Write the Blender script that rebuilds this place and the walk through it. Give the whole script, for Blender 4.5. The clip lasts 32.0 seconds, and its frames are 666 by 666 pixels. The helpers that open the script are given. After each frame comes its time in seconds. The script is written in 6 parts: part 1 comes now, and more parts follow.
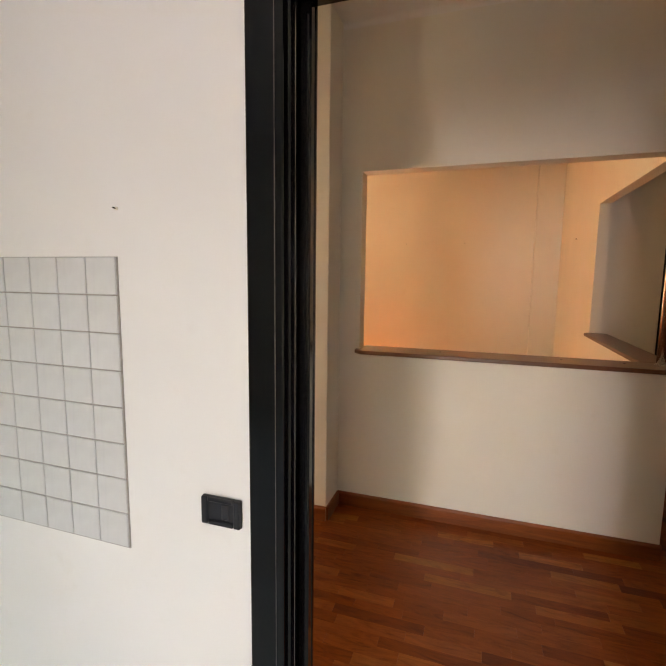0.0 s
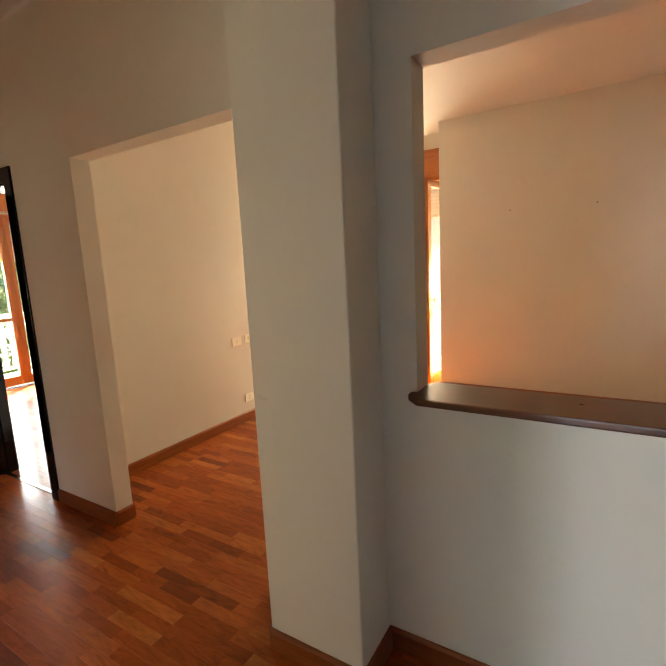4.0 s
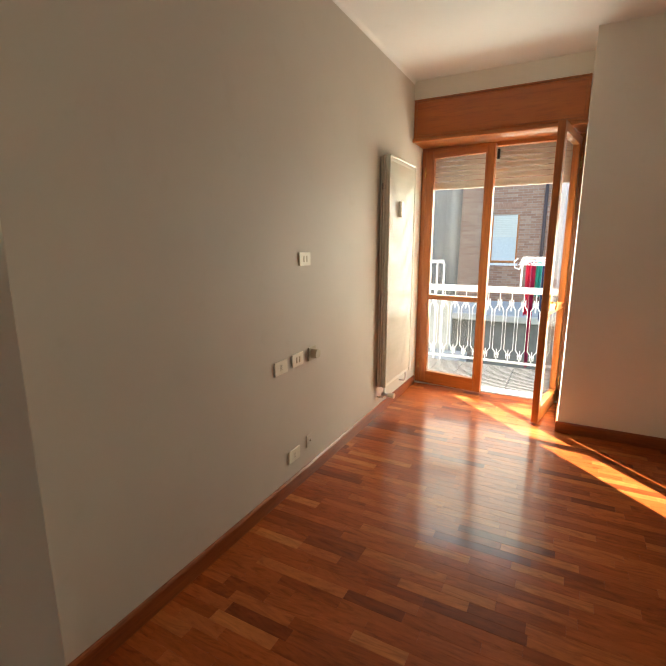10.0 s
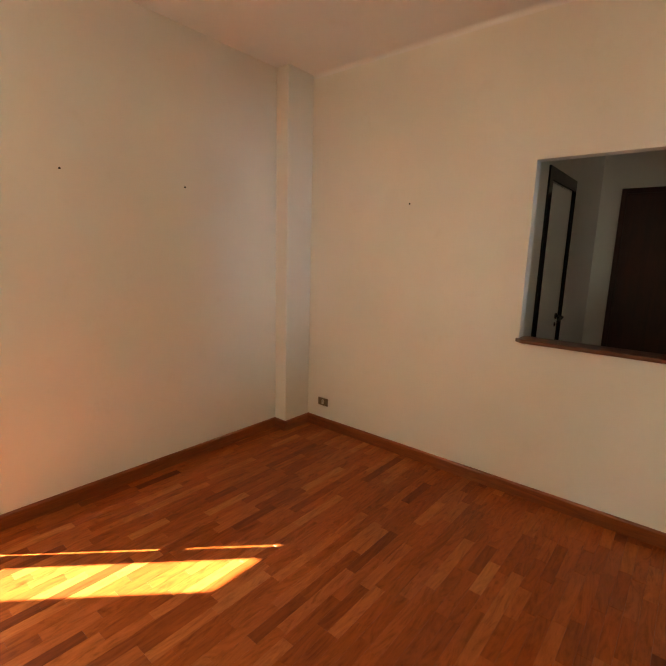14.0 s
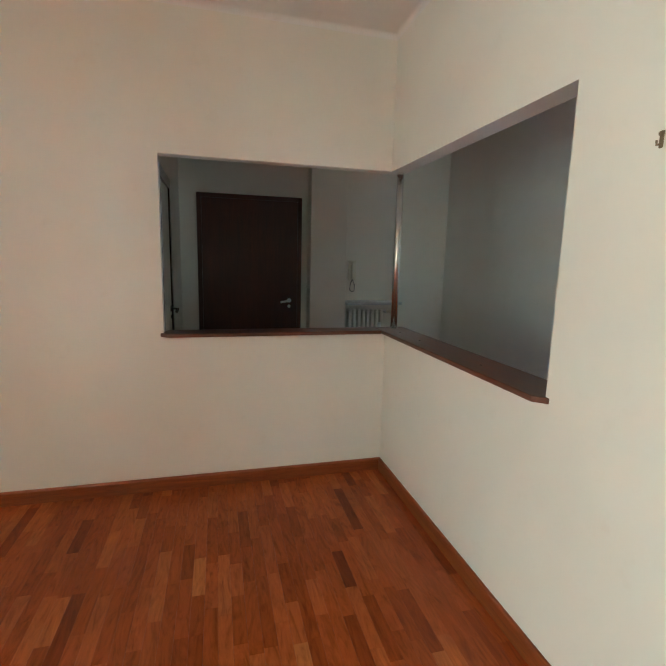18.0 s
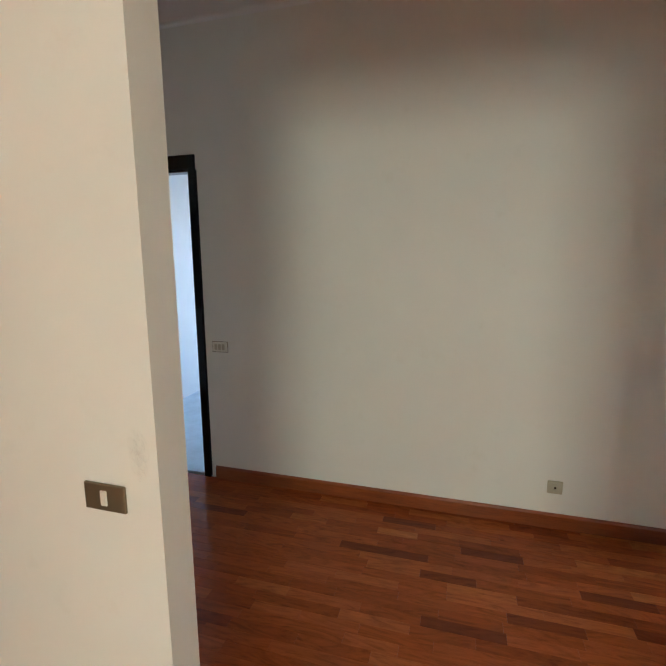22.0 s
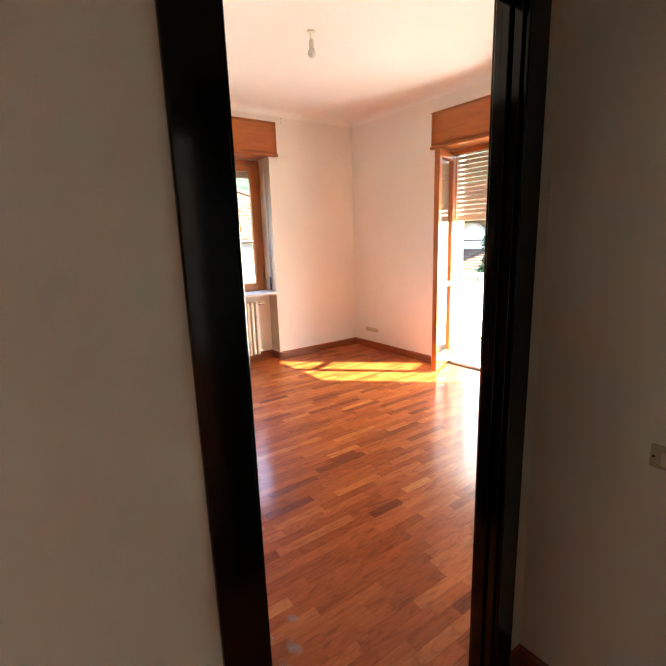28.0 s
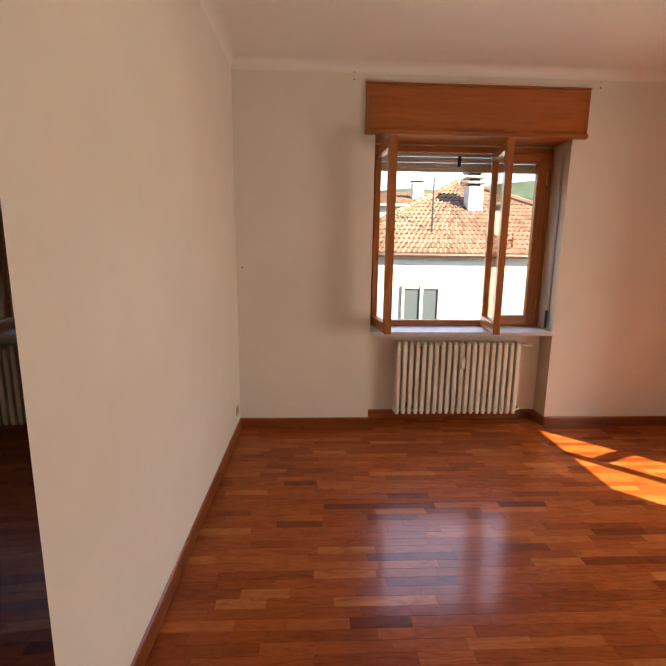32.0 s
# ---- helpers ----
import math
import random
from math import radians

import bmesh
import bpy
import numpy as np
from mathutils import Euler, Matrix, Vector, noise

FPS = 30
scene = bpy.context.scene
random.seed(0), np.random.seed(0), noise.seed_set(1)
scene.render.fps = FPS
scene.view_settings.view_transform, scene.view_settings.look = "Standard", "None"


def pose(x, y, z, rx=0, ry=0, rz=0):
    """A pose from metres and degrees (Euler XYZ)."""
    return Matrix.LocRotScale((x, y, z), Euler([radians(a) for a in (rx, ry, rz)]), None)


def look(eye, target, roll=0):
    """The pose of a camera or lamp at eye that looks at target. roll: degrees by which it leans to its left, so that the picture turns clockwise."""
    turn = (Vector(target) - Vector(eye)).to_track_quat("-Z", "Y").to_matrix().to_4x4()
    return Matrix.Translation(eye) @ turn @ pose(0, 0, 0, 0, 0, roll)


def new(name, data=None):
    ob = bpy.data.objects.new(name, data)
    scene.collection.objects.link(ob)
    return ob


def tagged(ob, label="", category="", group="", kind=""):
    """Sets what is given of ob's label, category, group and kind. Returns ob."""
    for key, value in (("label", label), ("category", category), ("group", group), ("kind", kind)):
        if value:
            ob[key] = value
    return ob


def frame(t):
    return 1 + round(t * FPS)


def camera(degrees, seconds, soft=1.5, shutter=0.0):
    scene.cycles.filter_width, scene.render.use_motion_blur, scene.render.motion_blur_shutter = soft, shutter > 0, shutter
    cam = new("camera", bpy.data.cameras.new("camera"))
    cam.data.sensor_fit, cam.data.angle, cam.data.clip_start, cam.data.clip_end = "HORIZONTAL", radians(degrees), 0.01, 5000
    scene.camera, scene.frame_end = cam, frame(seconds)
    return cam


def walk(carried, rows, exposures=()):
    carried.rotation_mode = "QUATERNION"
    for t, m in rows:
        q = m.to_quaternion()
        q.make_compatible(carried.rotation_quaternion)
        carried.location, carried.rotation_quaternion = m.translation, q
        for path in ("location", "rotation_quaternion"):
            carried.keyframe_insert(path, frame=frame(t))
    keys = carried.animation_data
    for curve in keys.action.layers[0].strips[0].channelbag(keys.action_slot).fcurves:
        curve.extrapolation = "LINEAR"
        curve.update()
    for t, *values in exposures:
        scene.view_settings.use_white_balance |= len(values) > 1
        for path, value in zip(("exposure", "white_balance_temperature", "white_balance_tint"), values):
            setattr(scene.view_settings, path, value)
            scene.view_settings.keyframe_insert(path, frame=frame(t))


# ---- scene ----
cam = camera(74.1, 32.0)
PATH = [
    (0, (0.763, -0.034, 1.464), (0.136, 1.848, 1.216), 0.7),
    (0.5, (0.806, 0.076, 1.473), (0.298, 1.992, 1.204), 0.4),
    (1, (0.79, 0.22, 1.466), (0.346, 2.15, 1.187), -0.2),
    (1.5, (0.735, 0.398, 1.474), (0.336, 2.339, 1.196), -0.7),
    (2, (0.69, 0.56, 1.463), (0.334, 2.508, 1.181), -1.3),
    (2.5, (0.697, 0.739, 1.472), (0.324, 2.683, 1.187), -1.7),
    (3, (0.717, 0.893, 1.481), (0.216, 2.807, 1.189), -2.2),
    (3.5, (0.682, 1.038, 1.471), (-0.024, 2.885, 1.169), -2.9),
    (4, (0.586, 1.197, 1.474), (-0.446, 2.883, 1.168), -2.8),
    (4.5, (0.514, 1.286, 1.488), (-0.874, 2.691, 1.176), -2.2),
    (6.5, (0.048, 1.505, 1.496), (-1.632, 2.525, 1.128), 0.5),
    (7, (-0.097, 1.593, 1.487), (-1.74, 2.668, 1.111), 0.9),
    (7.5, (-0.255, 1.697, 1.492), (-1.867, 2.819, 1.113), 0.7),
    (8, (-0.416, 1.762, 1.477), (-1.941, 3.0, 1.099), 0.8),
    (8.5, (-0.614, 1.85, 1.487), (-1.928, 3.31, 1.113), -0.2),
    (9, (-0.728, 1.959, 1.456), (-1.86, 3.563, 1.076), 0.2),
    (9.5, (-0.845, 2.126, 1.473), (-1.875, 3.795, 1.084), 0.1),
    (10, (-0.985, 2.273, 1.477), (-1.899, 4.007, 1.08), -0.1),
    (10.5, (-1.116, 2.416, 1.483), (-1.784, 4.258, 1.081), 0.1),
    (11, (-1.214, 2.546, 1.482), (-1.614, 4.465, 1.087), -0.2),
    (11.5, (-1.24, 2.716, 1.463), (-1.242, 4.676, 1.066), 0.5),
    (12, (-1.197, 2.885, 1.502), (-0.734, 4.789, 1.099), 2.1),
    (12.5, (-1.152, 2.983, 1.522), (-0.329, 4.762, 1.12), 2.4),
    (13, (-1.167, 3.101, 1.519), (-0.026, 4.7, 1.145), 1.7),
    (13.5, (-1.188, 3.202, 1.522), (0.174, 4.621, 1.161), 1.5),
    (15.5, (-1.079, 3.642, 1.517), (0.758, 4.355, 1.174), 1.5),
    (16, (-1.032, 3.727, 1.515), (0.886, 4.185, 1.181), 1.0),
    (16.5, (-1.02, 3.769, 1.512), (0.946, 3.935, 1.183), 1.1),
    (17, (-1.056, 3.783, 1.506), (0.915, 3.72, 1.174), 1.6),
    (17.5, (-1.141, 3.806, 1.499), (0.811, 3.514, 1.176), 1.6),
    (18, (-1.212, 3.813, 1.493), (0.696, 3.308, 1.173), 1.4),
    (18.5, (-1.27, 3.822, 1.506), (0.583, 3.14, 1.185), 1.3),
    (19, (-1.306, 3.842, 1.516), (0.417, 2.88, 1.195), 0.6),
    (19.5, (-1.328, 3.888, 1.516), (0.208, 2.648, 1.194), 0.6),
    (20, (-1.348, 3.884, 1.519), (-0.054, 2.394, 1.196), -0.1),
    (20.5, (-1.363, 3.849, 1.531), (-0.292, 2.194, 1.193), 0.4),
    (21, (-1.372, 3.742, 1.512), (-0.467, 1.988, 1.189), 0.2),
    (21.5, (-1.365, 3.629, 1.513), (-0.587, 1.817, 1.176), 0.1),
    (22, (-1.296, 3.467, 1.502), (-0.737, 1.572, 1.17), -0.3),
    (22.5, (-1.251, 3.302, 1.47), (-0.947, 1.354, 1.136), -0.5),
    (23, (-1.29, 3.141, 1.487), (-1.162, 1.177, 1.127), -0.6),
    (23.5, (-1.314, 2.931, 1.492), (-1.329, 0.965, 1.128), -0.8),
    (24, (-1.333, 2.737, 1.496), (-1.763, 0.823, 1.107), -0.1),
    (24.5, (-1.345, 2.549, 1.508), (-2.198, 0.783, 1.114), 0.1),
    (25, (-1.411, 2.415, 1.51), (-2.485, 0.777, 1.108), 0.4),
    (25.5, (-1.557, 2.256, 1.506), (-2.677, 0.649, 1.103), -0.4),
    (27.5, (-2.122, 1.734, 1.482), (-3.305, 0.177, 1.061), -1.0),
    (28, (-2.271, 1.609, 1.487), (-3.415, 0.023, 1.067), -1.9),
    (28.5, (-2.422, 1.495, 1.501), (-3.434, -0.174, 1.063), -2.6),
    (29, (-2.529, 1.351, 1.458), (-3.423, -0.386, 1.029), -1.2),
    (29.3, (-2.58, 1.267, 1.449), (-3.342, -0.531, 1.016), -1.2),
    (29.5, (-2.631, 1.238, 1.45), (-3.281, -0.603, 1.017), -1.3),
    (30, (-2.744, 1.142, 1.493), (-3.052, -0.782, 1.042), -0.6),
    (30.5, (-2.816, 1.005, 1.462), (-2.9, -0.946, 1.029), -0.6),
    (31, (-2.857, 0.85, 1.5), (-2.933, -1.096, 1.044), 0.3),
    (31.5, (-2.861, 0.647, 1.52), (-2.93, -1.314, 1.132), 0.6),
    (32, (-2.834, 0.474, 1.519), (-2.922, -1.491, 1.161), 0.7),
]
EXPOSURES = [
    (0, 4.20, 14200, 17),
    (1.5, 4.65, 13300, 18),
    (2.2, 4.72, 11400, 13),
    (3, 4.05, 9100, 5),
    (4.5, 3.88, 9800, 7),
    (7, 3.80, 8000, 4),
    (8, 3.50, 7900, 4),
    (9, 2.95, 7700, 4),
    (10, 2.87, 7000, 0),
    (11, 2.85, 7300, 0),
    (12, 3.05, 9600, 9),
    (13, 3.62, 8900, 6),
    (15, 4.05, 6100, -10),
    (16, 4.32, 4950, -17),
    (18, 4.05, 5500, -11),
    (20, 3.76, 5900, -4),
    (22, 3.80, 6200, -3),
    (25, 3.90, 6200, 0),
    (27, 3.70, 7500, 2),
    (28, 3.52, 7500, 1),
    (29.3, 3.02, 7100, -2),
    (30, 2.90, 8300, 5),
    (31, 2.60, 8300, 6),
    (32, 2.28, 9200, 12),
]
walk(cam, [(t, look(eye, target, roll)) for t, eye, target, roll in PATH], EXPOSURES)

# ---- world, sun and window light ----
SUN_AZ, SUN_EL = 135.3, 34.3          # direction towards the sun: degrees from +x, counter-clockwise; height
world = bpy.data.worlds.new("sky")
scene.world = world
world.use_nodes = True
wn = world.node_tree.nodes
sky = wn.new("ShaderNodeTexSky")
sky.sky_type = "NISHITA"
sky.sun_disc = False
sky.sun_elevation = radians(SUN_EL)
sky.sun_rotation = radians(90 - SUN_AZ)
sky.air_density, sky.dust_density, sky.ozone_density = 0.9, 0.25, 2.0
wn["Background"].inputs["Strength"].default_value = 0.14
world.node_tree.links.new(sky.outputs[0], wn["Background"].inputs["Color"])
sun_data = bpy.data.lights.new("sun", "SUN")
sun_data.energy, sun_data.angle, sun_data.color = 5.0, radians(0.53), (1.0, 0.97, 0.86)
sun = new("sun", sun_data)
sun.matrix_world = look((0, 0, 0), (-math.cos(radians(SUN_AZ)) * math.cos(radians(SUN_EL)), -math.sin(radians(SUN_AZ)) * math.cos(radians(SUN_EL)), -math.sin(radians(SUN_EL))))


def sky_fill(name, place, target, w, h, watts, colour=(0.98, 0.98, 1.0)):
    """An area lamp at or outside a window, added to boost the sky's light indoors."""
    d = bpy.data.lights.new(name, "AREA")
    d.shape, d.size, d.size_y, d.energy, d.color = "RECTANGLE", w, h, watts, colour
    ob = new(name, d)
    ob.matrix_world = look(place, target)
    return ob


# added fill lamps, brighter than the sky they stand in for
sky_fill("sky_living", (-1.68, 7.40, 1.42), (-0.9, 3.4, 1.35), 1.75, 1.6, 10.5, (0.98, 0.97, 0.88))
sky_fill("sky_bedroom_window", (-4.11, -5.6, 3.9), (-4.11, -1.6, 0.5), 4.4, 2.4, 66, (0.40, 0.54, 0.98))
sky_fill("sky_bedroom_door", (-6.80, -1.13, 0.95), (-3.0, -1.13, 0.9), 1.3, 1.7, 13)
sky_fill("sky_bath", (-6.30, 1.75, 1.45), (-3.0, 1.8, 0.8), 0.6, 1.0, 1.1, (0.42, 0.72, 1.0))
sky_fill("sky_room", (-6.80, 4.14, 0.95), (-3.0, 4.0, 0.8), 1.3, 1.7, 14, (0.66, 0.81, 1.0))
sky_fill("sky_kitchen", (0.08, -4.30, 1.45), (0.9, 2.5, 1.1), 0.50, 2.0, 6.5, (0.50, 0.58, 0.95))

# ---- materials ----
def material(name):
    m = bpy.data.materials.new(name)
    m.use_nodes = True
    nt = m.node_tree
    return m, nt, nt.nodes["Principled BSDF"]


def tex(nt, kind, scale=None, vector=None, **values):
    n = nt.nodes.new("ShaderNodeTex" + kind)
    if scale is not None:
        n.inputs["Scale"].default_value = scale
    for k, v in values.items():
        n.inputs[k].default_value = v
    if vector is not None:
        nt.links.new(vector, n.inputs["Vector"])
    return n


def coords(nt, kind="Object", scale=(1, 1, 1)):
    c = nt.nodes.new("ShaderNodeTexCoord")
    mp = nt.nodes.new("ShaderNodeMapping")
    mp.inputs["Scale"].default_value = scale
    nt.links.new(c.outputs[kind], mp.inputs["Vector"])
    return mp.outputs[0]


def ramp(nt, fac, *stops):
    r = nt.nodes.new("ShaderNodeValToRGB")
    e = r.color_ramp.elements
    while len(e) < len(stops):
        e.new(0.5)
    for el, (p, c) in zip(e, stops):
        el.position, el.color = p, (*c, 1)
    nt.links.new(fac, r.inputs[0])
    return r.outputs[0]


def blend(nt, fac, a, b, mode="MIX"):
    n = nt.nodes.new("ShaderNodeMix")
    n.data_type, n.blend_type = "RGBA", mode
    for value, sock in ((fac, n.inputs[0]), (a, n.inputs[6]), (b, n.inputs[7])):
        if isinstance(value, (int, float)):
            sock.default_value = value
        elif isinstance(value, tuple):
            sock.default_value = (*value, 1)
        else:
            nt.links.new(value, sock)
    return n.outputs[2]


def bump(nt, bsdf, height, strength, distance):
    b = nt.nodes.new("ShaderNodeBump")
    b.inputs["Strength"].default_value, b.inputs["Distance"].default_value = strength, distance
    nt.links.new(height, b.inputs["Height"])
    nt.links.new(b.outputs[0], bsdf.inputs["Normal"])


def rough(nt, bsdf, fac, lo, hi):
    n = nt.nodes.new("ShaderNodeMapRange")
    n.inputs[3].default_value, n.inputs[4].default_value = lo, hi
    nt.links.new(fac, n.inputs[0])
    nt.links.new(n.outputs[0], bsdf.inputs["Roughness"])


def paint(name, colour, vary=0.05, r=0.6, grain=220, relief=0.12):
    """Wall paint: rolled grain, faint large patches and a few scuffs."""
    m, nt, b = material(name)
    v = coords(nt)
    big = tex(nt, "Noise", 0.9, v, Detail=3.0, Roughness=0.6)
    mid = tex(nt, "Noise", 7.0, v, Detail=5.0, Roughness=0.65)
    lo = tuple(c * (1 - vary) for c in colour)
    hi = tuple(min(1, c * (1 + vary * 0.5)) for c in colour)
    col = ramp(nt, big.outputs[0], (0.3, lo), (0.7, hi))
    scuff = ramp(nt, mid.outputs[0], (0.60, (1, 1, 1)), (0.80, (0.93, 0.91, 0.88)))
    nt.links.new(blend(nt, 0.6, col, scuff, "MULTIPLY"), b.inputs["Base Color"])
    fine = tex(nt, "Noise", grain, v, Detail=4.0, Roughness=0.6)
    wave = tex(nt, "Noise", 3.0, v, Detail=2.0)
    mixh = blend(nt, 0.25, fine.outputs[0], wave.outputs[0])
    bump(nt, b, mixh, relief, 0.004)
    rough(nt, b, mid.outputs[0], r - 0.08, r + 0.1)
    return m


def wood(name, dark, light, axis="X", r=(0.25, 0.4), coat=0.3, scale=1.0, per=False):
    """Varnished wood with grain along one axis; per: each piece has its own tone."""
    m, nt, b = material(name)
    s = {"X": (1.2, 14, 14), "Y": (14, 1.2, 14), "Z": (14, 14, 1.2)}[axis]
    v = coords(nt, "Object", tuple(k * scale for k in s))
    if per:
        info = nt.nodes.new("ShaderNodeObjectInfo")
        off = nt.nodes.new("ShaderNodeVectorMath")
        off.operation = "SCALE"
        off.inputs[0].default_value = (37, 53, 71)
        nt.links.new(info.outputs["Random"], off.inputs["Scale"])
        add = nt.nodes.new("ShaderNodeVectorMath")
        nt.links.new(v, add.inputs[0])
        nt.links.new(off.outputs[0], add.inputs[1])
        v = add.outputs[0]
    n1 = tex(nt, "Noise", 1.6, v, Detail=6.0, Roughness=0.62, Distortion=1.1)
    n2 = tex(nt, "Noise", 9.0, v, Detail=4.0, Roughness=0.7)
    col = ramp(nt, n1.outputs[0], (0.28, dark), (0.55, tuple((a + c) / 2 for a, c in zip(dark, light))), (0.75, light))
    pores = ramp(nt, n2.outputs[0], (0.35, (0.62, 0.58, 0.55)), (0.5, (1, 1, 1)))
    nt.links.new(blend(nt, 0.55, col, pores, "MULTIPLY"), b.inputs["Base Color"])
    bump(nt, b, n2.outputs[0], 0.08, 0.0015)
    rough(nt, b, n1.outputs[0], *r)
    b.inputs["Coat Weight"].default_value, b.inputs["Coat Roughness"].default_value = coat, 0.12
    return m


def parquet(name, island):
    """Varnished reddish strip floor: every strip has its own tone and grain."""
    m, nt, b = material(name)
    if island:
        info = nt.nodes.new("ShaderNodeNewGeometry")
        rnd = info.outputs["Random Per Island"]
    else:
        info = nt.nodes.new("ShaderNodeObjectInfo")
        rnd = info.outputs["Random"]
    geo = nt.nodes.new("ShaderNodeNewGeometry")
    mp = nt.nodes.new("ShaderNodeMapping")
    mp.inputs["Scale"].default_value = (1.9, 9.5, 9.5)
    nt.links.new(geo.outputs["Position"], mp.inputs["Vector"])
    off = nt.nodes.new("ShaderNodeVectorMath")
    off.operation = "SCALE"
    off.inputs[0].default_value = (31, 57, 83)
    nt.links.new(rnd, off.inputs["Scale"])
    add = nt.nodes.new("ShaderNodeVectorMath")
    nt.links.new(mp.outputs[0], add.inputs[0])
    nt.links.new(off.outputs[0], add.inputs[1])
    grain = tex(nt, "Noise", 1.5, add.outputs[0], Detail=7.0, Roughness=0.64, Distortion=3.4)
    pores = tex(nt, "Noise", 7.0, add.outputs[0], Detail=3.0, Roughness=0.7)
    base = ramp(nt, rnd, (0.0, (0.170, 0.033, 0.010)), (0.10, (0.275, 0.057, 0.014)), (0.42, (0.345, 0.077, 0.018)), (0.75, (0.39, 0.095, 0.024)), (0.94, (0.45, 0.128, 0.035)), (1.0, (0.50, 0.165, 0.05)))
    shade = ramp(nt, grain.outputs[0], (0.29, (0.60, 0.53, 0.49)), (0.47, (0.94, 0.92, 0.90)), (0.70, (1.22, 1.19, 1.13)))
    col = blend(nt, 1.0, base, shade, "MULTIPLY")
    dark = ramp(nt, pores.outputs[0], (0.34, (0.7, 0.66, 0.62)), (0.48, (1, 1, 1)))
    nt.links.new(blend(nt, 0.45, col, dark, "MULTIPLY"), b.inputs["Base Color"])
    wear = tex(nt, "Noise", 3.2, geo.outputs["Position"], Detail=6.0, Roughness=0.7)
    rough(nt, b, wear.outputs[0], 0.30, 0.50)
    b.inputs["Coat Weight"].default_value = 0.33
    b.inputs["Specular IOR Level"].default_value = 0.08
    cr = nt.nodes.new("ShaderNodeMapRange")
    cr.inputs[3].default_value, cr.inputs[4].default_value = 0.07, 0.20
    nt.links.new(wear.outputs[0], cr.inputs[0])
    nt.links.new(cr.outputs[0], b.inputs["Coat Roughness"])
    wavy = tex(nt, "Noise", 11.0, geo.outputs["Position"], Detail=2.0)
    bump(nt, b, blend(nt, 0.35, wavy.outputs[0], grain.outputs[0]), 0.05, 0.004)
    return m


def plain(name, colour, r=0.4, metal=0.0, vary=0.08, scale=25.0, relief=0.03, coat=0.0):
    m, nt, b = material(name)
    v = coords(nt)
    n = tex(nt, "Noise", scale, v, Detail=5.0, Roughness=0.65)
    lo = tuple(c * (1 - vary) for c in colour)
    hi = tuple(min(1, c * (1 + vary)) for c in colour)
    nt.links.new(ramp(nt, n.outputs[0], (0.3, lo), (0.7, hi)), b.inputs["Base Color"])
    rough(nt, b, n.outputs[0], max(0.02, r - 0.06), r + 0.08)
    bump(nt, b, n.outputs[0], relief, 0.002)
    b.inputs["Metallic"].default_value, b.inputs["Coat Weight"].default_value = metal, coat
    return m


def lacquer(name, colour, r, streak=0.03):
    """Black lacquer, fine dust and brush marks in the gloss."""
    m, nt, b = material(name)
    v = coords(nt, "Object", (9, 9, 1.5))
    n = tex(nt, "Noise", 6.0, v, Detail=5.0, Roughness=0.7)
    nt.links.new(ramp(nt, n.outputs[0], (0.3, colour), (0.8, tuple(c * 1.4 for c in colour))), b.inputs["Base Color"])
    rough(nt, b, n.outputs[0], r, r + streak)
    b.inputs["IOR"].default_value = 1.5
    b.inputs["Specular IOR Level"].default_value = 0.35 if r > 0.05 else 0.95
    return m


def glass(name, tint=(1, 1, 1), r=0.0):
    m, nt, b = material(name)
    nt.nodes.remove(b)
    tr = nt.nodes.new("ShaderNodeBsdfTransparent")
    tr.inputs[0].default_value = (*tint, 1)
    gl = nt.nodes.new("ShaderNodeBsdfGlossy")
    gl.inputs["Roughness"].default_value = r
    lw = nt.nodes.new("ShaderNodeLayerWeight")
    lw.inputs[0].default_value = 0.5
    pw = nt.nodes.new("ShaderNodeMath")
    pw.operation = "POWER"
    pw.inputs[1].default_value = 4.5
    nt.links.new(lw.outputs["Facing"], pw.inputs[0])
    fr = nt.nodes.new("ShaderNodeMath")
    fr.operation = "MULTIPLY_ADD"
    fr.inputs[1].default_value, fr.inputs[2].default_value = 0.7, 0.035
    nt.links.new(pw.outputs[0], fr.inputs[0])
    mx = nt.nodes.new("ShaderNodeMixShader")
    nt.links.new(fr.outputs[0], mx.inputs[0])
    nt.links.new(tr.outputs[0], mx.inputs[1])
    nt.links.new(gl.outputs[0], mx.inputs[2])
    nt.links.new(mx.outputs[0], nt.nodes["Material Output"].inputs[0])
    return m


def frosted(name):
    """Obscured glass: scatters the daylight behind it."""
    m, nt, b = material(name)
    nt.nodes.remove(b)
    tl = nt.nodes.new("ShaderNodeBsdfTranslucent")
    tl.inputs[0].default_value = (0.92, 0.95, 0.96, 1)
    gl = nt.nodes.new("ShaderNodeBsdfGlossy")
    gl.inputs["Roughness"].default_value = 0.2
    mx = nt.nodes.new("ShaderNodeMixShader")
    mx.inputs[0].default_value = 0.06
    nt.links.new(tl.outputs[0], mx.inputs[1])
    nt.links.new(gl.outputs[0], mx.inputs[2])
    nt.links.new(mx.outputs[0], nt.nodes["Material Output"].inputs[0])
    return m


def bricks_far(name):
    m, nt, b = material(name)
    info = nt.nodes.new("ShaderNodeNewGeometry")
    n = tex(nt, "Noise", 14.0, coords(nt), Detail=5.0)
    base = ramp(nt, info.outputs["Random Per Island"], (0.0, (0.29, 0.145, 0.095)), (0.5, (0.34, 0.18, 0.12)), (0.85, (0.38, 0.215, 0.145)), (1.0, (0.40, 0.25, 0.175)))
    nt.links.new(blend(nt, 0.35, base, ramp(nt, n.outputs[0], (0.3, (0.6, 0.58, 0.55)), (0.7, (1.1, 1.1, 1.1))), "MULTIPLY"), b.inputs["Base Color"])
    b.inputs["Roughness"].default_value = 0.85
    return m


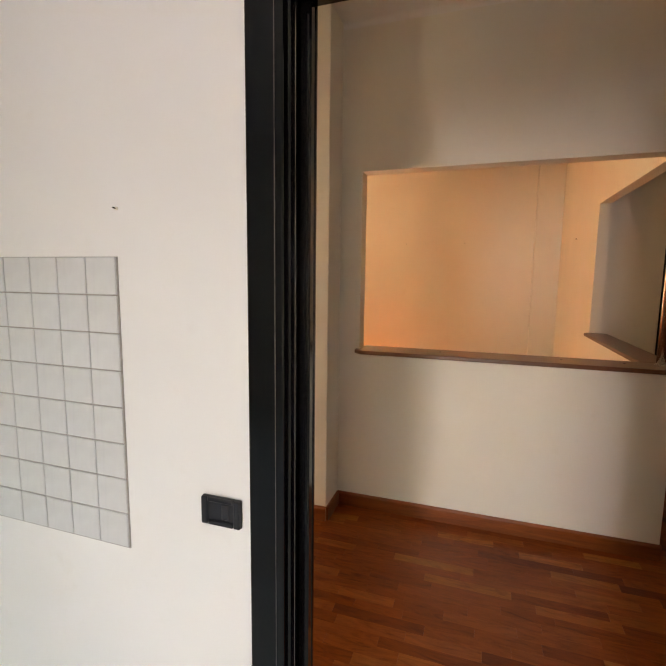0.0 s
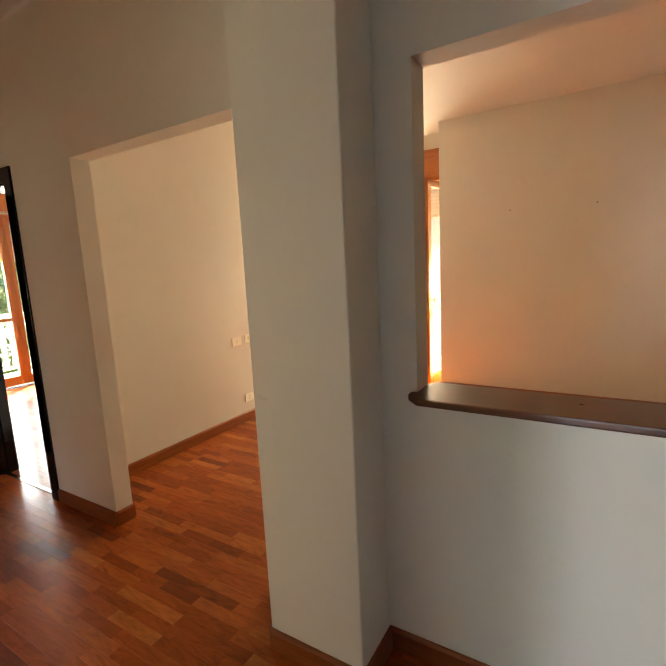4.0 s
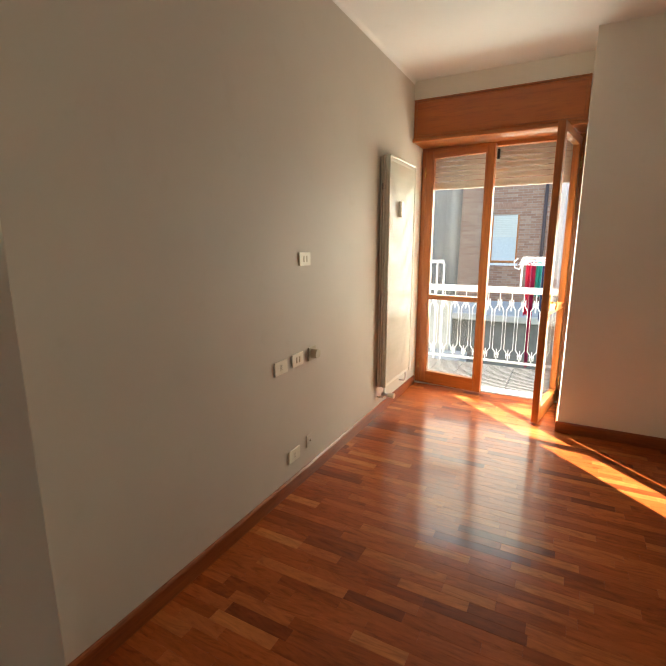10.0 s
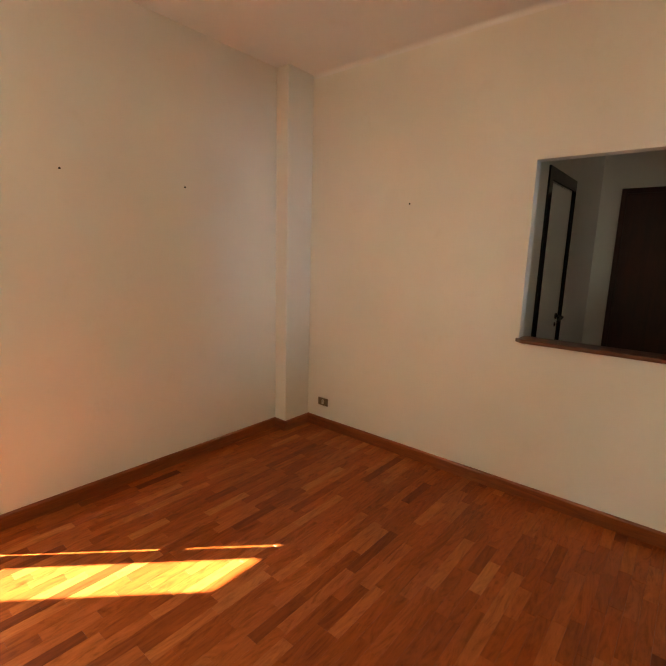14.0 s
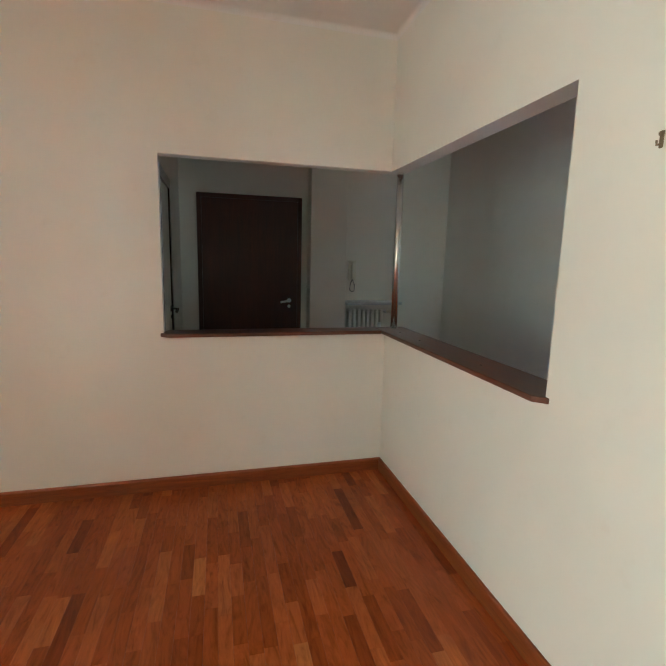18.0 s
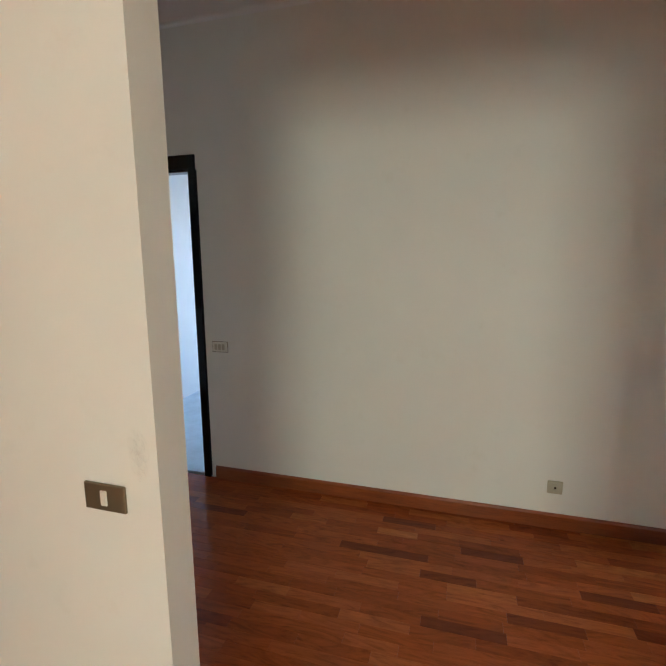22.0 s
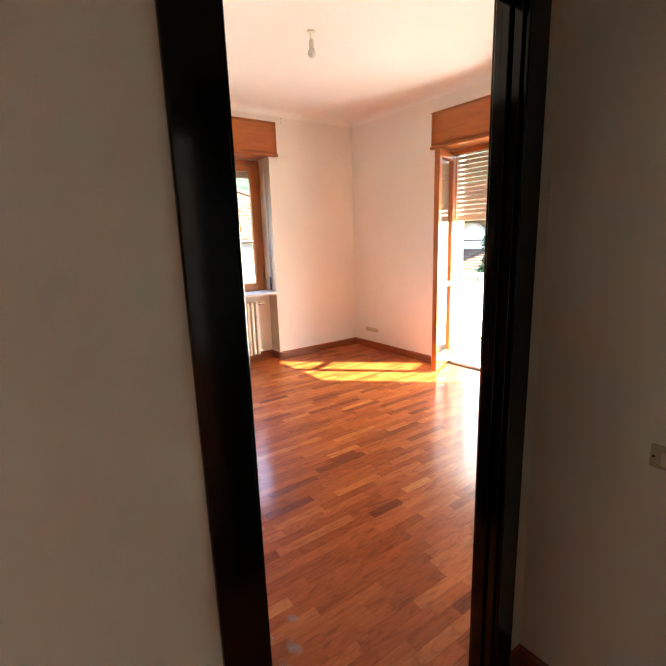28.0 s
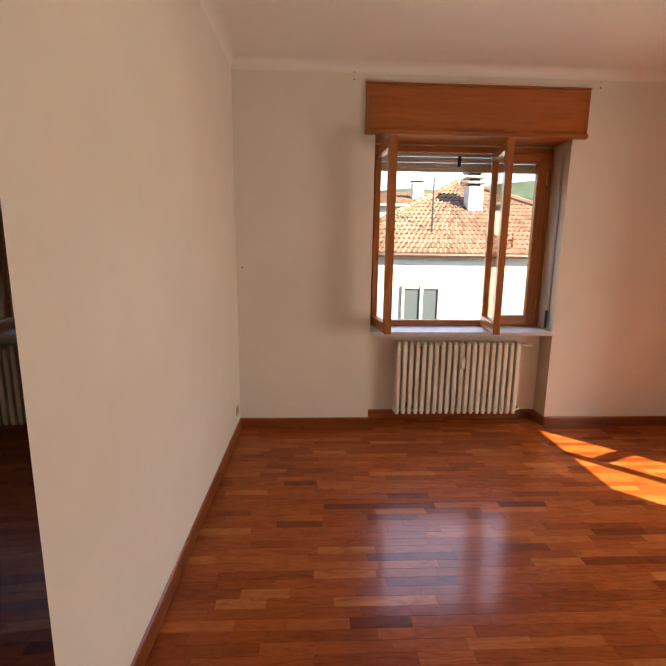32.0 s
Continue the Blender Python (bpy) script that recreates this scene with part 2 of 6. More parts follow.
def roof_clay(name):
    m, nt, b = material(name)
    info = nt.nodes.new("ShaderNodeNewGeometry")
    n = tex(nt, "Noise", 3.0, coords(nt), Detail=6.0, Roughness=0.7)
    base = ramp(nt, info.outputs["Random Per Island"], (0.0, (0.13, 0.070, 0.050)), (0.4, (0.19, 0.105, 0.078)), (0.8, (0.24, 0.145, 0.11)), (1.0, (0.19, 0.135, 0.105)))
    nt.links.new(blend(nt, 0.5, base, ramp(nt, n.outputs[0], (0.3, (0.62, 0.6, 0.55)), (0.7, (1.12, 1.1, 1.08))), "MULTIPLY"), b.inputs["Base Color"])
    b.inputs["Roughness"].default_value = 0.85
    return m


def leaf_green(name, a=(0.035, 0.085, 0.018), c=(0.11, 0.20, 0.045)):
    m, nt, b = material(name)
    info = nt.nodes.new("ShaderNodeNewGeometry")
    nt.links.new(ramp(nt, info.outputs["Random Per Island"], (0.0, a), (1.0, c)), b.inputs["Base Color"])
    b.inputs["Roughness"].default_value = 0.55
    b.inputs["Subsurface Weight"].default_value = 0.0
    return m


def mesh_sheet(name, colour, clear):
    """Loosely woven sheeting: part of the light goes straight through."""
    m, nt, b = material(name)
    b.inputs["Base Color"].default_value = (*colour, 1)
    b.inputs["Roughness"].default_value = 0.7
    n = tex(nt, "Noise", 3.0, coords(nt), Detail=4.0)
    mr = nt.nodes.new("ShaderNodeMapRange")
    mr.inputs[3].default_value, mr.inputs[4].default_value = 1 - clear - 0.1, 1 - clear + 0.1
    nt.links.new(n.outputs[0], mr.inputs[0])
    nt.links.new(mr.outputs[0], b.inputs["Alpha"])
    return m


def smear(name, colour, amount):
    """Thin uneven film: mostly clear, thicker in the middle and in streaks."""
    m, nt, b = material(name)
    b.inputs["Base Color"].default_value = (*colour, 1)
    b.inputs["Roughness"].default_value = 0.6
    c = nt.nodes.new("ShaderNodeTexCoord")
    gr = nt.nodes.new("ShaderNodeTexGradient")
    gr.gradient_type = "SPHERICAL"
    mp = nt.nodes.new("ShaderNodeMapping")
    mp.inputs["Location"].default_value, mp.inputs["Scale"].default_value = (-1, -1, 0), (2, 2, 0)
    nt.links.new(c.outputs["Generated"], mp.inputs["Vector"])
    nt.links.new(mp.outputs[0], gr.inputs[0])
    n = tex(nt, "Noise", 70.0, c.outputs["Object"], Detail=5.0, Roughness=0.7)
    f = nt.nodes.new("ShaderNodeMath")
    f.operation = "MULTIPLY"
    nt.links.new(gr.outputs["Fac"], f.inputs[0])
    nt.links.new(ramp(nt, n.outputs[0], (0.35, (0, 0, 0)), (0.7, (amount, amount, amount))), f.inputs[1])
    nt.links.new(f.outputs[0], b.inputs["Alpha"])
    return m


DUST = smear("dust_film", (0.75, 0.72, 0.70), 0.55)
GRIME = smear("grime_film", (0.45, 0.34, 0.18), 0.10)
WHITE = paint("wall_paint_cream", (0.87, 0.84, 0.76))
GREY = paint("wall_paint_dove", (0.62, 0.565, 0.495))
KWHITE = paint("wall_paint_kitchen", (0.80, 0.79, 0.76), r=0.5)
PINK = paint("wall_paint_bedroom", (0.84, 0.795, 0.735))
CEIL = paint("ceiling_paint", (0.89, 0.87, 0.84), vary=0.03)
PLANK = parquet("parquet_strip", False)
PLANKS = parquet("parquet_strips_joined", True)
UNDER = plain("dark_joint", (0.03, 0.012, 0.006), 0.8)
SKIRT = wood("skirting_wood", (0.20, 0.045, 0.012), (0.36, 0.095, 0.026), "X", coat=0.4)
SKIRT_Y = wood("skirting_wood_along", (0.20, 0.045, 0.012), (0.36, 0.095, 0.026), "Y", coat=0.4)
SHELF = wood("counter_wood", (0.085, 0.023, 0.010), (0.190, 0.058, 0.022), "X", coat=0.3)
SHELF_Y = wood("counter_wood_along", (0.085, 0.023, 0.010), (0.190, 0.058, 0.022), "Y", coat=0.3)
OAK = wood("window_wood", (0.33, 0.088, 0.017), (0.52, 0.175, 0.039), "Z", coat=0.4)
OAKX = wood("window_wood_across", (0.33, 0.088, 0.017), (0.52, 0.175, 0.039), "X", coat=0.4)
BOXW = wood("shutter_box_wood", (0.38, 0.094, 0.014), (0.49, 0.140, 0.024), "X", r=(0.28, 0.4), coat=0.3, scale=0.35)
BLACK = lacquer("black_lacquer", (0.0014, 0.0013, 0.0013), 0.10, 0.05)
GLOSSBLACK = lacquer("gloss_black_lacquer", (0.0014, 0.0012, 0.001), 0.014, 0.012)
DARKWOOD = wood("entrance_door_wood", (0.045, 0.010, 0.005), (0.090, 0.021, 0.009), "Z", r=(0.40, 0.55), coat=0.05)
STEEL = plain("brushed_steel", (0.70, 0.70, 0.70), 0.30, 1.0, 0.1)
CHROME = plain("polished_chrome", (0.88, 0.86, 0.83), 0.22, 1.0, 0.05)
DARKSTEEL = plain("dark_steel", (0.17, 0.165, 0.16), 0.22, 1.0, 0.2)
BRASS = plain("brass", (0.70, 0.50, 0.20), 0.25, 1.0, 0.1)
IVORY = plain("ivory_plastic", (0.80, 0.76, 0.64), 0.35, 0.0, 0.03)
BEIGE = plain("aged_beige_plastic", (0.52, 0.46, 0.33), 0.4, 0.0, 0.06)
BRONZE = plain("bronze_plate", (0.24, 0.185, 0.115), 0.32, 0.6, 0.06)
DARKPLATE = plain("dark_plate", (0.014, 0.016, 0.021), 0.35, 0.0, 0.1)
RAD = plain("radiator_enamel", (0.78, 0.74, 0.65), 0.32, 0.0, 0.04, coat=0.3)
SHUT = plain("shutter_plastic", (0.56, 0.53, 0.47), 0.5, 0.0, 0.05)
MARBLE = plain("sill_marble", (0.62, 0.62, 0.64), 0.3, 0.0, 0.15, 9.0)
TARP = mesh_sheet("grey_mesh_sheet", (0.16, 0.165, 0.18), 0.12)
CURTAIN2 = plain("pale_blind", (0.50, 0.50, 0.48), 0.8, 0.0, 0.08)
FRAMEGREY = plain("grey_window_frame", (0.20, 0.20, 0.21), 0.5, 0.0, 0.05)
CURTAIN = plain("pale_curtain", (0.045, 0.065, 0.080), 0.7, 0.0, 0.1)
WHITEIRON = plain("white_iron", (0.80, 0.80, 0.79), 0.4, 0.0, 0.05)
GLASS = glass("window_glass")
FROST = frosted("frosted_glass")
TILEW = plain("kitchen_tile", (0.62, 0.63, 0.62), 0.18, 0.0, 0.07, 7.0)
GROUT = plain("old_grout", (0.36, 0.34, 0.31), 0.85, 0.0, 0.2)
BATHTILE = plain("bath_floor_tile", (0.58, 0.66, 0.70), 0.30, 0.0, 0.12, 6.0)
BATHWALL = plain("bath_wall_tile", (0.76, 0.82, 0.84), 0.2, 0.0, 0.04)
CERAMIC = plain("ceramic", (0.82, 0.84, 0.84), 0.1, 0.0, 0.02, coat=0.5)
BALTILE = plain("balcony_tile", (0.50, 0.47, 0.43), 0.5, 0.0, 0.2, 12.0)
BALTILE2 = plain("balcony_tile_dark", (0.11, 0.095, 0.085), 0.5, 0.0, 0.2, 12.0)
BRICKFAR = bricks_far("facade_brick")
MORTAR = plain("mortar", (0.33, 0.26, 0.21), 0.9, 0.0, 0.15, 9.0)
CLAY = roof_clay("roof_clay_tile")
STUCCO = plain("house_stucco", (0.55, 0.55, 0.54), 0.8, 0.0, 0.06, 3.0)
STUCCO2 = plain("house_stucco_ochre", (0.62, 0.50, 0.36), 0.85, 0.0, 0.08, 3.0)
CONCRETE = plain("concrete", (0.40, 0.39, 0.37), 0.85, 0.0, 0.15, 4.0)
PIPE = plain("downpipe", (0.07, 0.035, 0.028), 0.5, 0.2, 0.15)
LEAF = leaf_green("leaves")
LEAFD = leaf_green("leaves_conifer", (0.018, 0.055, 0.016), (0.06, 0.13, 0.03))
BARK = plain("bark", (0.10, 0.07, 0.045), 0.9, 0.0, 0.3, 18.0, 0.3)
ASPHALT = plain("asphalt", (0.055, 0.054, 0.052), 0.9, 0.0, 0.25, 3.0)
HILLS = plain("wooded_hill", (0.040, 0.070, 0.045), 0.9, 0.0, 0.5, 0.06)
BULBGLASS = plain("bulb_glass", (0.85, 0.84, 0.80), 0.15, 0.0, 0.02)
RED = plain("red_cloth", (0.55, 0.02, 0.07), 0.9)
TEAL = plain("teal_cloth", (0.03, 0.30, 0.28), 0.9)
LILAC = plain("lilac_cloth", (0.36, 0.36, 0.48), 0.9)
CRIMSON = plain("crimson_cloth", (0.42, 0.012, 0.09), 0.9)
SHEET = plain("grey_sheet_cloth", (0.34, 0.34, 0.42), 0.9)
NAVY = plain("navy_cloth", (0.03, 0.04, 0.11), 0.9)
HOLE = plain("hole_dark", (0.02, 0.017, 0.014), 0.9)

# ---- building helpers ----
def thing(name, place=(0, 0, 0), rz=0, label="", category="", group="", kind=""):
    e = new(name)
    e.empty_display_size = 0.1
    e.matrix_world = pose(*place, 0, 0, rz)
    return tagged(e, label, category, group, kind)


def part(name, bm, mat, parent=None, label="", at=None, smooth=False):
    """Link a bmesh as one mesh object under a thing or a part."""
    me = bpy.data.meshes.new(name)
    bmesh.ops.recalc_face_normals(bm, faces=bm.faces)
    bm.to_mesh(me)
    bm.free()
    me.materials.append(mat)
    if smooth:
        for p in me.polygons:
            p.use_smooth = True
    ob = new(name, me)
    if parent is not None:
        ob.parent = parent
    if at is not None:
        ob.matrix_basis = at
    if label:
        ob["label"] = label
    return ob


def shared(name, me, parent, at):
    ob = new(name, me)
    ob.parent = parent
    ob.matrix_basis = at
    return ob


def box(x0, x1, y0, y1, z0, z1, bevel=0.0, bm=None, seg=1):
    out = bm or bmesh.new()
    x0, x1, y0, y1, z0, z1 = min(x0, x1), max(x0, x1), min(y0, y1), max(y0, y1), min(z0, z1), max(z0, z1)
    vs = [out.verts.new((x, y, z)) for x in (x0, x1) for y in (y0, y1) for z in (z0, z1)]
    fs = [out.faces.new([vs[i] for i in q]) for q in ((0, 1, 3, 2), (4, 6, 7, 5), (0, 4, 5, 1), (2, 3, 7, 6), (0, 2, 6, 4), (1, 5, 7, 3))]
    if bevel > 0:
        edges = list({e for f in fs for e in f.edges})
        bmesh.ops.bevel(out, geom=edges, offset=bevel, segments=seg, affect="EDGES", profile=0.6)
    return out


def tube(points, r, sides=8, bm=None, close=False):
    """A round bar along a line of points."""
    out = bm or bmesh.new()
    pts = [Vector(p) for p in points]
    rings = []
    for i, p in enumerate(pts):
        a = pts[max(0, i - 1)]
        c = pts[min(len(pts) - 1, i + 1)]
        d = (c - a).normalized()
        u = d.cross(Vector((0, 0, 1)))
        if u.length < 1e-3:
            u = d.cross(Vector((0, 1, 0)))
        u.normalize()
        w = d.cross(u)
        rr = r[i] if isinstance(r, (list, tuple)) else r
        rings.append([out.verts.new(p + (u * math.cos(2 * math.pi * k / sides) + w * math.sin(2 * math.pi * k / sides)) * rr) for k in range(sides)])
    for a, c in zip(rings, rings[1:]):
        for k in range(sides):
            out.faces.new((a[k], a[(k + 1) % sides], c[(k + 1) % sides], c[k]))
    out.faces.new(rings[0][::-1])
    out.faces.new(rings[-1])
    return out


def profile(points, along, bm=None):
    """Extrude a closed outline of (u, z) points between two places: along = (axis, a0, a1, u_of)."""
    out = bm or bmesh.new()
    axis, a0, a1 = along
    ring = lambda a: [out.verts.new((a, u, z) if axis == "x" else (u, a, z)) for u, z in points]
    p, q = ring(a0), ring(a1)
    n = len(points)
    for k in range(n):
        out.faces.new((p[k], p[(k + 1) % n], q[(k + 1) % n], q[k]))
    out.faces.new(p[::-1])
    out.faces.new(q)
    return out


def wall(name, axis, t0, t1, u0, u1, z0, z1, mat, holes=(), mat2=None, label=""):
    """A wall with openings cut right through. axis x: it runs along x and t is y; axis y: it runs along y and t is x.
    mat2: the paint of the face at t1."""
    us = sorted({u0, u1, *[h for q in holes for h in q[:2] if u0 < h < u1]})
    zs = sorted({z0, z1, *[h for q in holes for h in q[2:] if z0 < h < z1]})
    solid = {}
    for i in range(len(us) - 1):
        for j in range(len(zs) - 1):
            cu, cz = (us[i] + us[i + 1]) / 2, (zs[j] + zs[j + 1]) / 2
            solid[i, j] = not any(a < cu < c and d < cz < e for a, c, d, e in holes)
    bm = bmesh.new()
    seen = {}

    def vert(u, z, t):
        key = (round(u, 4), round(z, 4), t)
        if key not in seen:
            seen[key] = bm.verts.new((u, t, z) if axis == "x" else (t, u, z))
        return seen[key]
    for (i, j), s in solid.items():
        if not s:
            continue
        a, c, d, e = us[i], us[i + 1], zs[j], zs[j + 1]
        bm.faces.new((vert(a, d, t0), vert(c, d, t0), vert(c, e, t0), vert(a, e, t0)))
        f = bm.faces.new((vert(a, d, t1), vert(a, e, t1), vert(c, e, t1), vert(c, d, t1)))
        f.material_index = 1 if mat2 else 0
        for (di, dj), ((p, q), (r, s2)) in {(-1, 0): ((a, d), (a, e)), (1, 0): ((c, d), (c, e)), (0, -1): ((a, d), (c, d)), (0, 1): ((a, e), (c, e))}.items():
            if not solid.get((i + di, j + dj), False):
                bm.faces.new((vert(p, q, t0), vert(r, s2, t0), vert(r, s2, t1), vert(p, q, t1)))
    ob = part(name, bm, mat, None)
    if mat2:
        ob.data.materials.append(mat2)
    return tagged(ob, label or "cream painted plaster wall", "wall", kind="structure")


def skirting(name, axis, face, way, u0, u1, h=0.088, d=0.014, mat=None):
    """Wooden skirting board on a wall face; way: +1 or -1, the side of the room."""
    p = [(face, 0.0), (face + way * d, 0.0), (face + way * d, h - 0.012), (face + way * d * 0.65, h - 0.003), (face + way * d * 0.3, h), (face, h)]
    ob = part("baseboard", profile(p, (axis, u0, u1)), mat or (SKIRT if axis == "x" else SKIRT_Y), None)
    return tagged(ob, "reddish brown varnished wooden skirting board", "baseboard", kind="structure")


def moulding(axis, face, way, u0, u1, z, s=0.035):
    """Small cove between wall and ceiling."""
    pts = [(face, z), (face, z - s)] + [(face + way * s * (1 - math.cos(a)), z - s * (1 - math.sin(a))) for a in [k * math.pi / 22 for k in range(1, 11)]] + [(face + way * s, z)]
    ob = part("trim", profile(pts, (axis, u0, u1)), CEIL, None)
    return tagged(ob, "thin white plaster ceiling moulding", "trim", kind="structure")

# ---- plan ----
H, HB = 2.908, 2.955                        # ceilings, and that of the bedroom
XB0, XB1 = 1.640, 1.722                     # low wall between living room and entrance, west and east face
YA0, YA1 = 2.575, 2.682                     # wall between hall and living room
YS0, YS1 = 0.862, 0.937                     # wall between hall and kitchen / bedroom
XW = -3.512                                 # west end of the hall
XL = -2.352                                 # west wall of the living room
YN = 6.033                                  # north wall of the living room
XA = -0.945                                 # side of the window recess
YR = 6.46                                   # wall over the window recess
YF = 7.00                                   # outer face of the north front
XE, YE = 4.06, 4.20                         # entrance: east and north wall
AX0, AY1, AZ0, AZ1 = 0.066, 4.135, 1.008, 2.087   # openings over the counter
ARX0, ARX1, ARZ = -1.822, -0.649, 2.093     # wide opening between hall and living room
BX0, BX1, BY0 = -6.160, -2.198, -3.222      # bedroom
BNX0, BNX1 = -4.913, -3.316                   # bedroom window recess
RX0, RY1 = -6.160, 6.033                    # second room
OUT = -6.46                                 # outer face of the west front
SOUT = -3.66                                # outer face of the south front
KX0, KX1, KY0 = -2.10, 1.60, -2.60          # kitchen
DH = 2.061                                  # clear height of the doors

# walls
wall("wall_south_hall", "x", YS0, YS1, OUT, XE + 0.1, 0, HB, KWHITE, [(0.335, 1.17, 0, DH), (-3.352, -2.566, 0, DH)], WHITE)
wall("wall_west_hall", "y", XW - 0.085, XW, YS1, YA0, 0, H, BATHWALL, [(1.487, 2.213, 0, DH)], WHITE)
wall("wall_north_hall", "x", YA0, YA1, OUT, XB1, 0, H, WHITE,
     [(-3.302, -2.536, 0, DH), (ARX0, ARX1, 0, ARZ), (AX0, XB1, AZ0, AZ1)])
wall("wall_counter", "y", XB0, XB1, YA1, YN, 0, H, WHITE, [(YA1, AY1, AZ0, AZ1)])
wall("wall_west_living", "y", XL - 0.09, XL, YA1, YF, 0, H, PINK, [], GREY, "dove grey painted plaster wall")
wall("wall_north_living", "x", YN, YF, XA, XE + 0.1, 0, H, WHITE)
wall("wall_over_window", "x", YR, YF, XL, XA, 2.40, H, WHITE)
wall("wall_east", "y", XE, XE + 0.1, YS1, YN, 0, H, WHITE)
wall("wall_north_entrance", "x", YE, YE + 0.1, XB1, XE, 0, H, WHITE)
wall("wall_west_front", "y", OUT, RX0, SOUT, YF, 0, HB, STUCCO2,
     [(-1.80, -0.47, 0, 2.40), (1.38, 2.12, 0.90, 2.33), (3.49, 4.79, 0, 2.38)], PINK)
wall("wall_south_bedroom", "x", SOUT, BY0, RX0, BX1 + 0.3, 0, HB, STUCCO2, [(BNX0, BNX1, 0.0, 2.46)], PINK)
wall("wall_east_bedroom", "y", BX1, BX1 + 0.1, BY0, YS0, 0, HB, PINK)
wall("wall_north_room", "x", RY1, YF, RX0, XL - 0.09, 0, H, PINK)
wall("wall_south_kitchen", "x", KY0 - 0.3, KY0, BX1 + 0.1, KX1 + 0.1, 0, HB, KWHITE, [(-0.2, 1.3, 0.0, 2.35)])
wall("wall_east_kitchen", "y", KX1, KX1 + 0.1, KY0, YS0, 0, HB, KWHITE)
wall("wall_south_bath", "x", 1.00 - 0.06, 1.00, RX0, XW - 0.085, 0, H, BATHWALL)

# pillars
for nm, b in (("pillar_hall", (-0.466, -0.062, 2.348, YA0 - 0.002)), ("pillar_living", (1.352, XB0 - 0.002, 5.900, YN - 0.002)), ("pillar_entrance", (3.86, XE - 0.002, 2.326, 2.762))):
    tagged(part(nm, box(*b, 0, H, 0.004), WHITE), "cream plastered square pillar against the wall", "pillar", kind="structure")
# recess of the bedroom window goes down to the floor
tagged(part("wall_window_recess", box(BNX0, BNX1, SOUT + 0.04, BY0 - 0.20, 0, 0.83), PINK), "painted plaster back of the window recess", "wall", kind="structure")

# ceilings and the slab under the floors
tagged(part("ceiling", box(OUT, XE + 0.1, YS1, YF, H, H + 0.25), CEIL), "white painted plaster ceiling", "ceiling", kind="structure")
tagged(part("ceiling_bedroom", box(OUT, BX1 + 0.1, SOUT, YS0, HB, HB + 0.25), CEIL), "white painted plaster ceiling", "ceiling", kind="structure")
tagged(part("ceiling_kitchen", box(BX1 + 0.1, KX1 + 0.1, KY0 - 0.3, YS0, HB, HB + 0.25), CEIL), "white painted plaster ceiling", "ceiling", kind="structure")
tagged(part("floor_slab", box(OUT, XE + 0.1, SOUT, YF, -0.30, -0.022), UNDER), "floor slab under the parquet", "floor", kind="structure")
tagged(part("floor_kitchen", box(BX1 + 0.1, KX1, KY0 - 0.3, YS0 + 0.04, -0.02, 0.0), BATHTILE), "pale grey tiled kitchen floor", "floor", kind="structure")

# skirting boards
for axis, face, way, u0, u1 in (
        ("x", YS1, 1, XW, -3.437), ("x", YS1, 1, -2.480, 0.300), ("x", YS1, 1, 1.256, XE),
        ("y", XW, 1, YS1, 1.400), ("y", XW, 1, 2.298, YA0),
        ("x", YA0, -1, XW, -3.388), ("x", YA0, -1, -2.450, ARX0), ("y", ARX0, 1, YA0, YA1),
        ("y", ARX1, -1, YA0, YA1), ("x", YA0, -1, ARX1, -0.466), ("x", 2.348, -1, -0.466, -0.062), ("y", -0.466, -1, 2.348, YA0), ("y", -0.062, 1, 2.348, YA0),
        ("x", YA0, -1, -0.062, XB1), ("y", XB1, 1, YA0, YE),
        ("x", YA1, 1, XL, ARX0), ("x", YA1, 1, ARX1, XB0), ("y", XB0, -1, YA1, 5.900), ("x", 5.900, -1, 1.352, XB0), ("y", 1.352, -1, 5.900, YN),
        ("x", YN, -1, XA, 1.352), ("y", XA, -1, YN, 6.70), ("y", XL, 1, YA1, 6.72),
        ("y", XE, -1, YS1, 2.326), ("y", XE, -1, 2.762, 2.835), ("y", 3.86, -1, 2.326, 2.762), ("y", XE, -1, 4.04, YE), ("x", YE, -1, XB1, 2.14), ("x", YE, -1, 2.94, XE),
        ("x", YS0, -1, RX0, -3.437), ("x", YS0, -1, -2.480, BX1), ("y", BX1, -1, BY0, YS0), ("x", BY0, 1, BNX1, BX1), ("x", BY0, 1, BX0, BNX0),
        ("y", BNX1, -1, BY0 - 0.2, BY0), ("y", BNX0, 1, BY0 - 0.2, BY0), ("x", BY0 - 0.2, 1, BNX0, BNX1),
        ("y", BX0, 1, BY0, -1.80), ("y", BX0, 1, -0.47, YS0),
        ("y", RX0, 1, YA1, 3.49), ("y", RX0, 1, 4.79, RY1), ("x", RY1, -1, RX0, XL - 0.09), ("x", YA1, 1, RX0, -3.388), ("y", XL - 0.09, -1, YA1, RY1)):
    skirting("baseboard", axis, face, way, u0, u1)
# ceiling mouldings
for axis, face, way, u0, u1 in (
        ("x", YS1, 1, XW, XE), ("y", XW, 1, YS1, YA0), ("x", YA0, -1, XW, XB1), ("y", XB1, 1, YA0, YE),
        ("x", YA1, 1, XL, XB0), ("y", XB0, -1, YA1, YN), ("y", XL, 1, YA1, YR),
        ("x", YE, -1, XB1, XE), ("y", XE, -1, YS1, YE)):
    moulding(axis, face, way, u0, u1, H, 0.03)
for axis, face, way, u0, u1 in (("x", BY0, 1, BX0, BX1), ("y", BX0, 1, BY0, YS0), ("y", BX1, -1, BY0, YS0), ("x", YS0, -1, BX0, BX1)):
    moulding(axis, face, way, u0, u1, HB, 0.07)

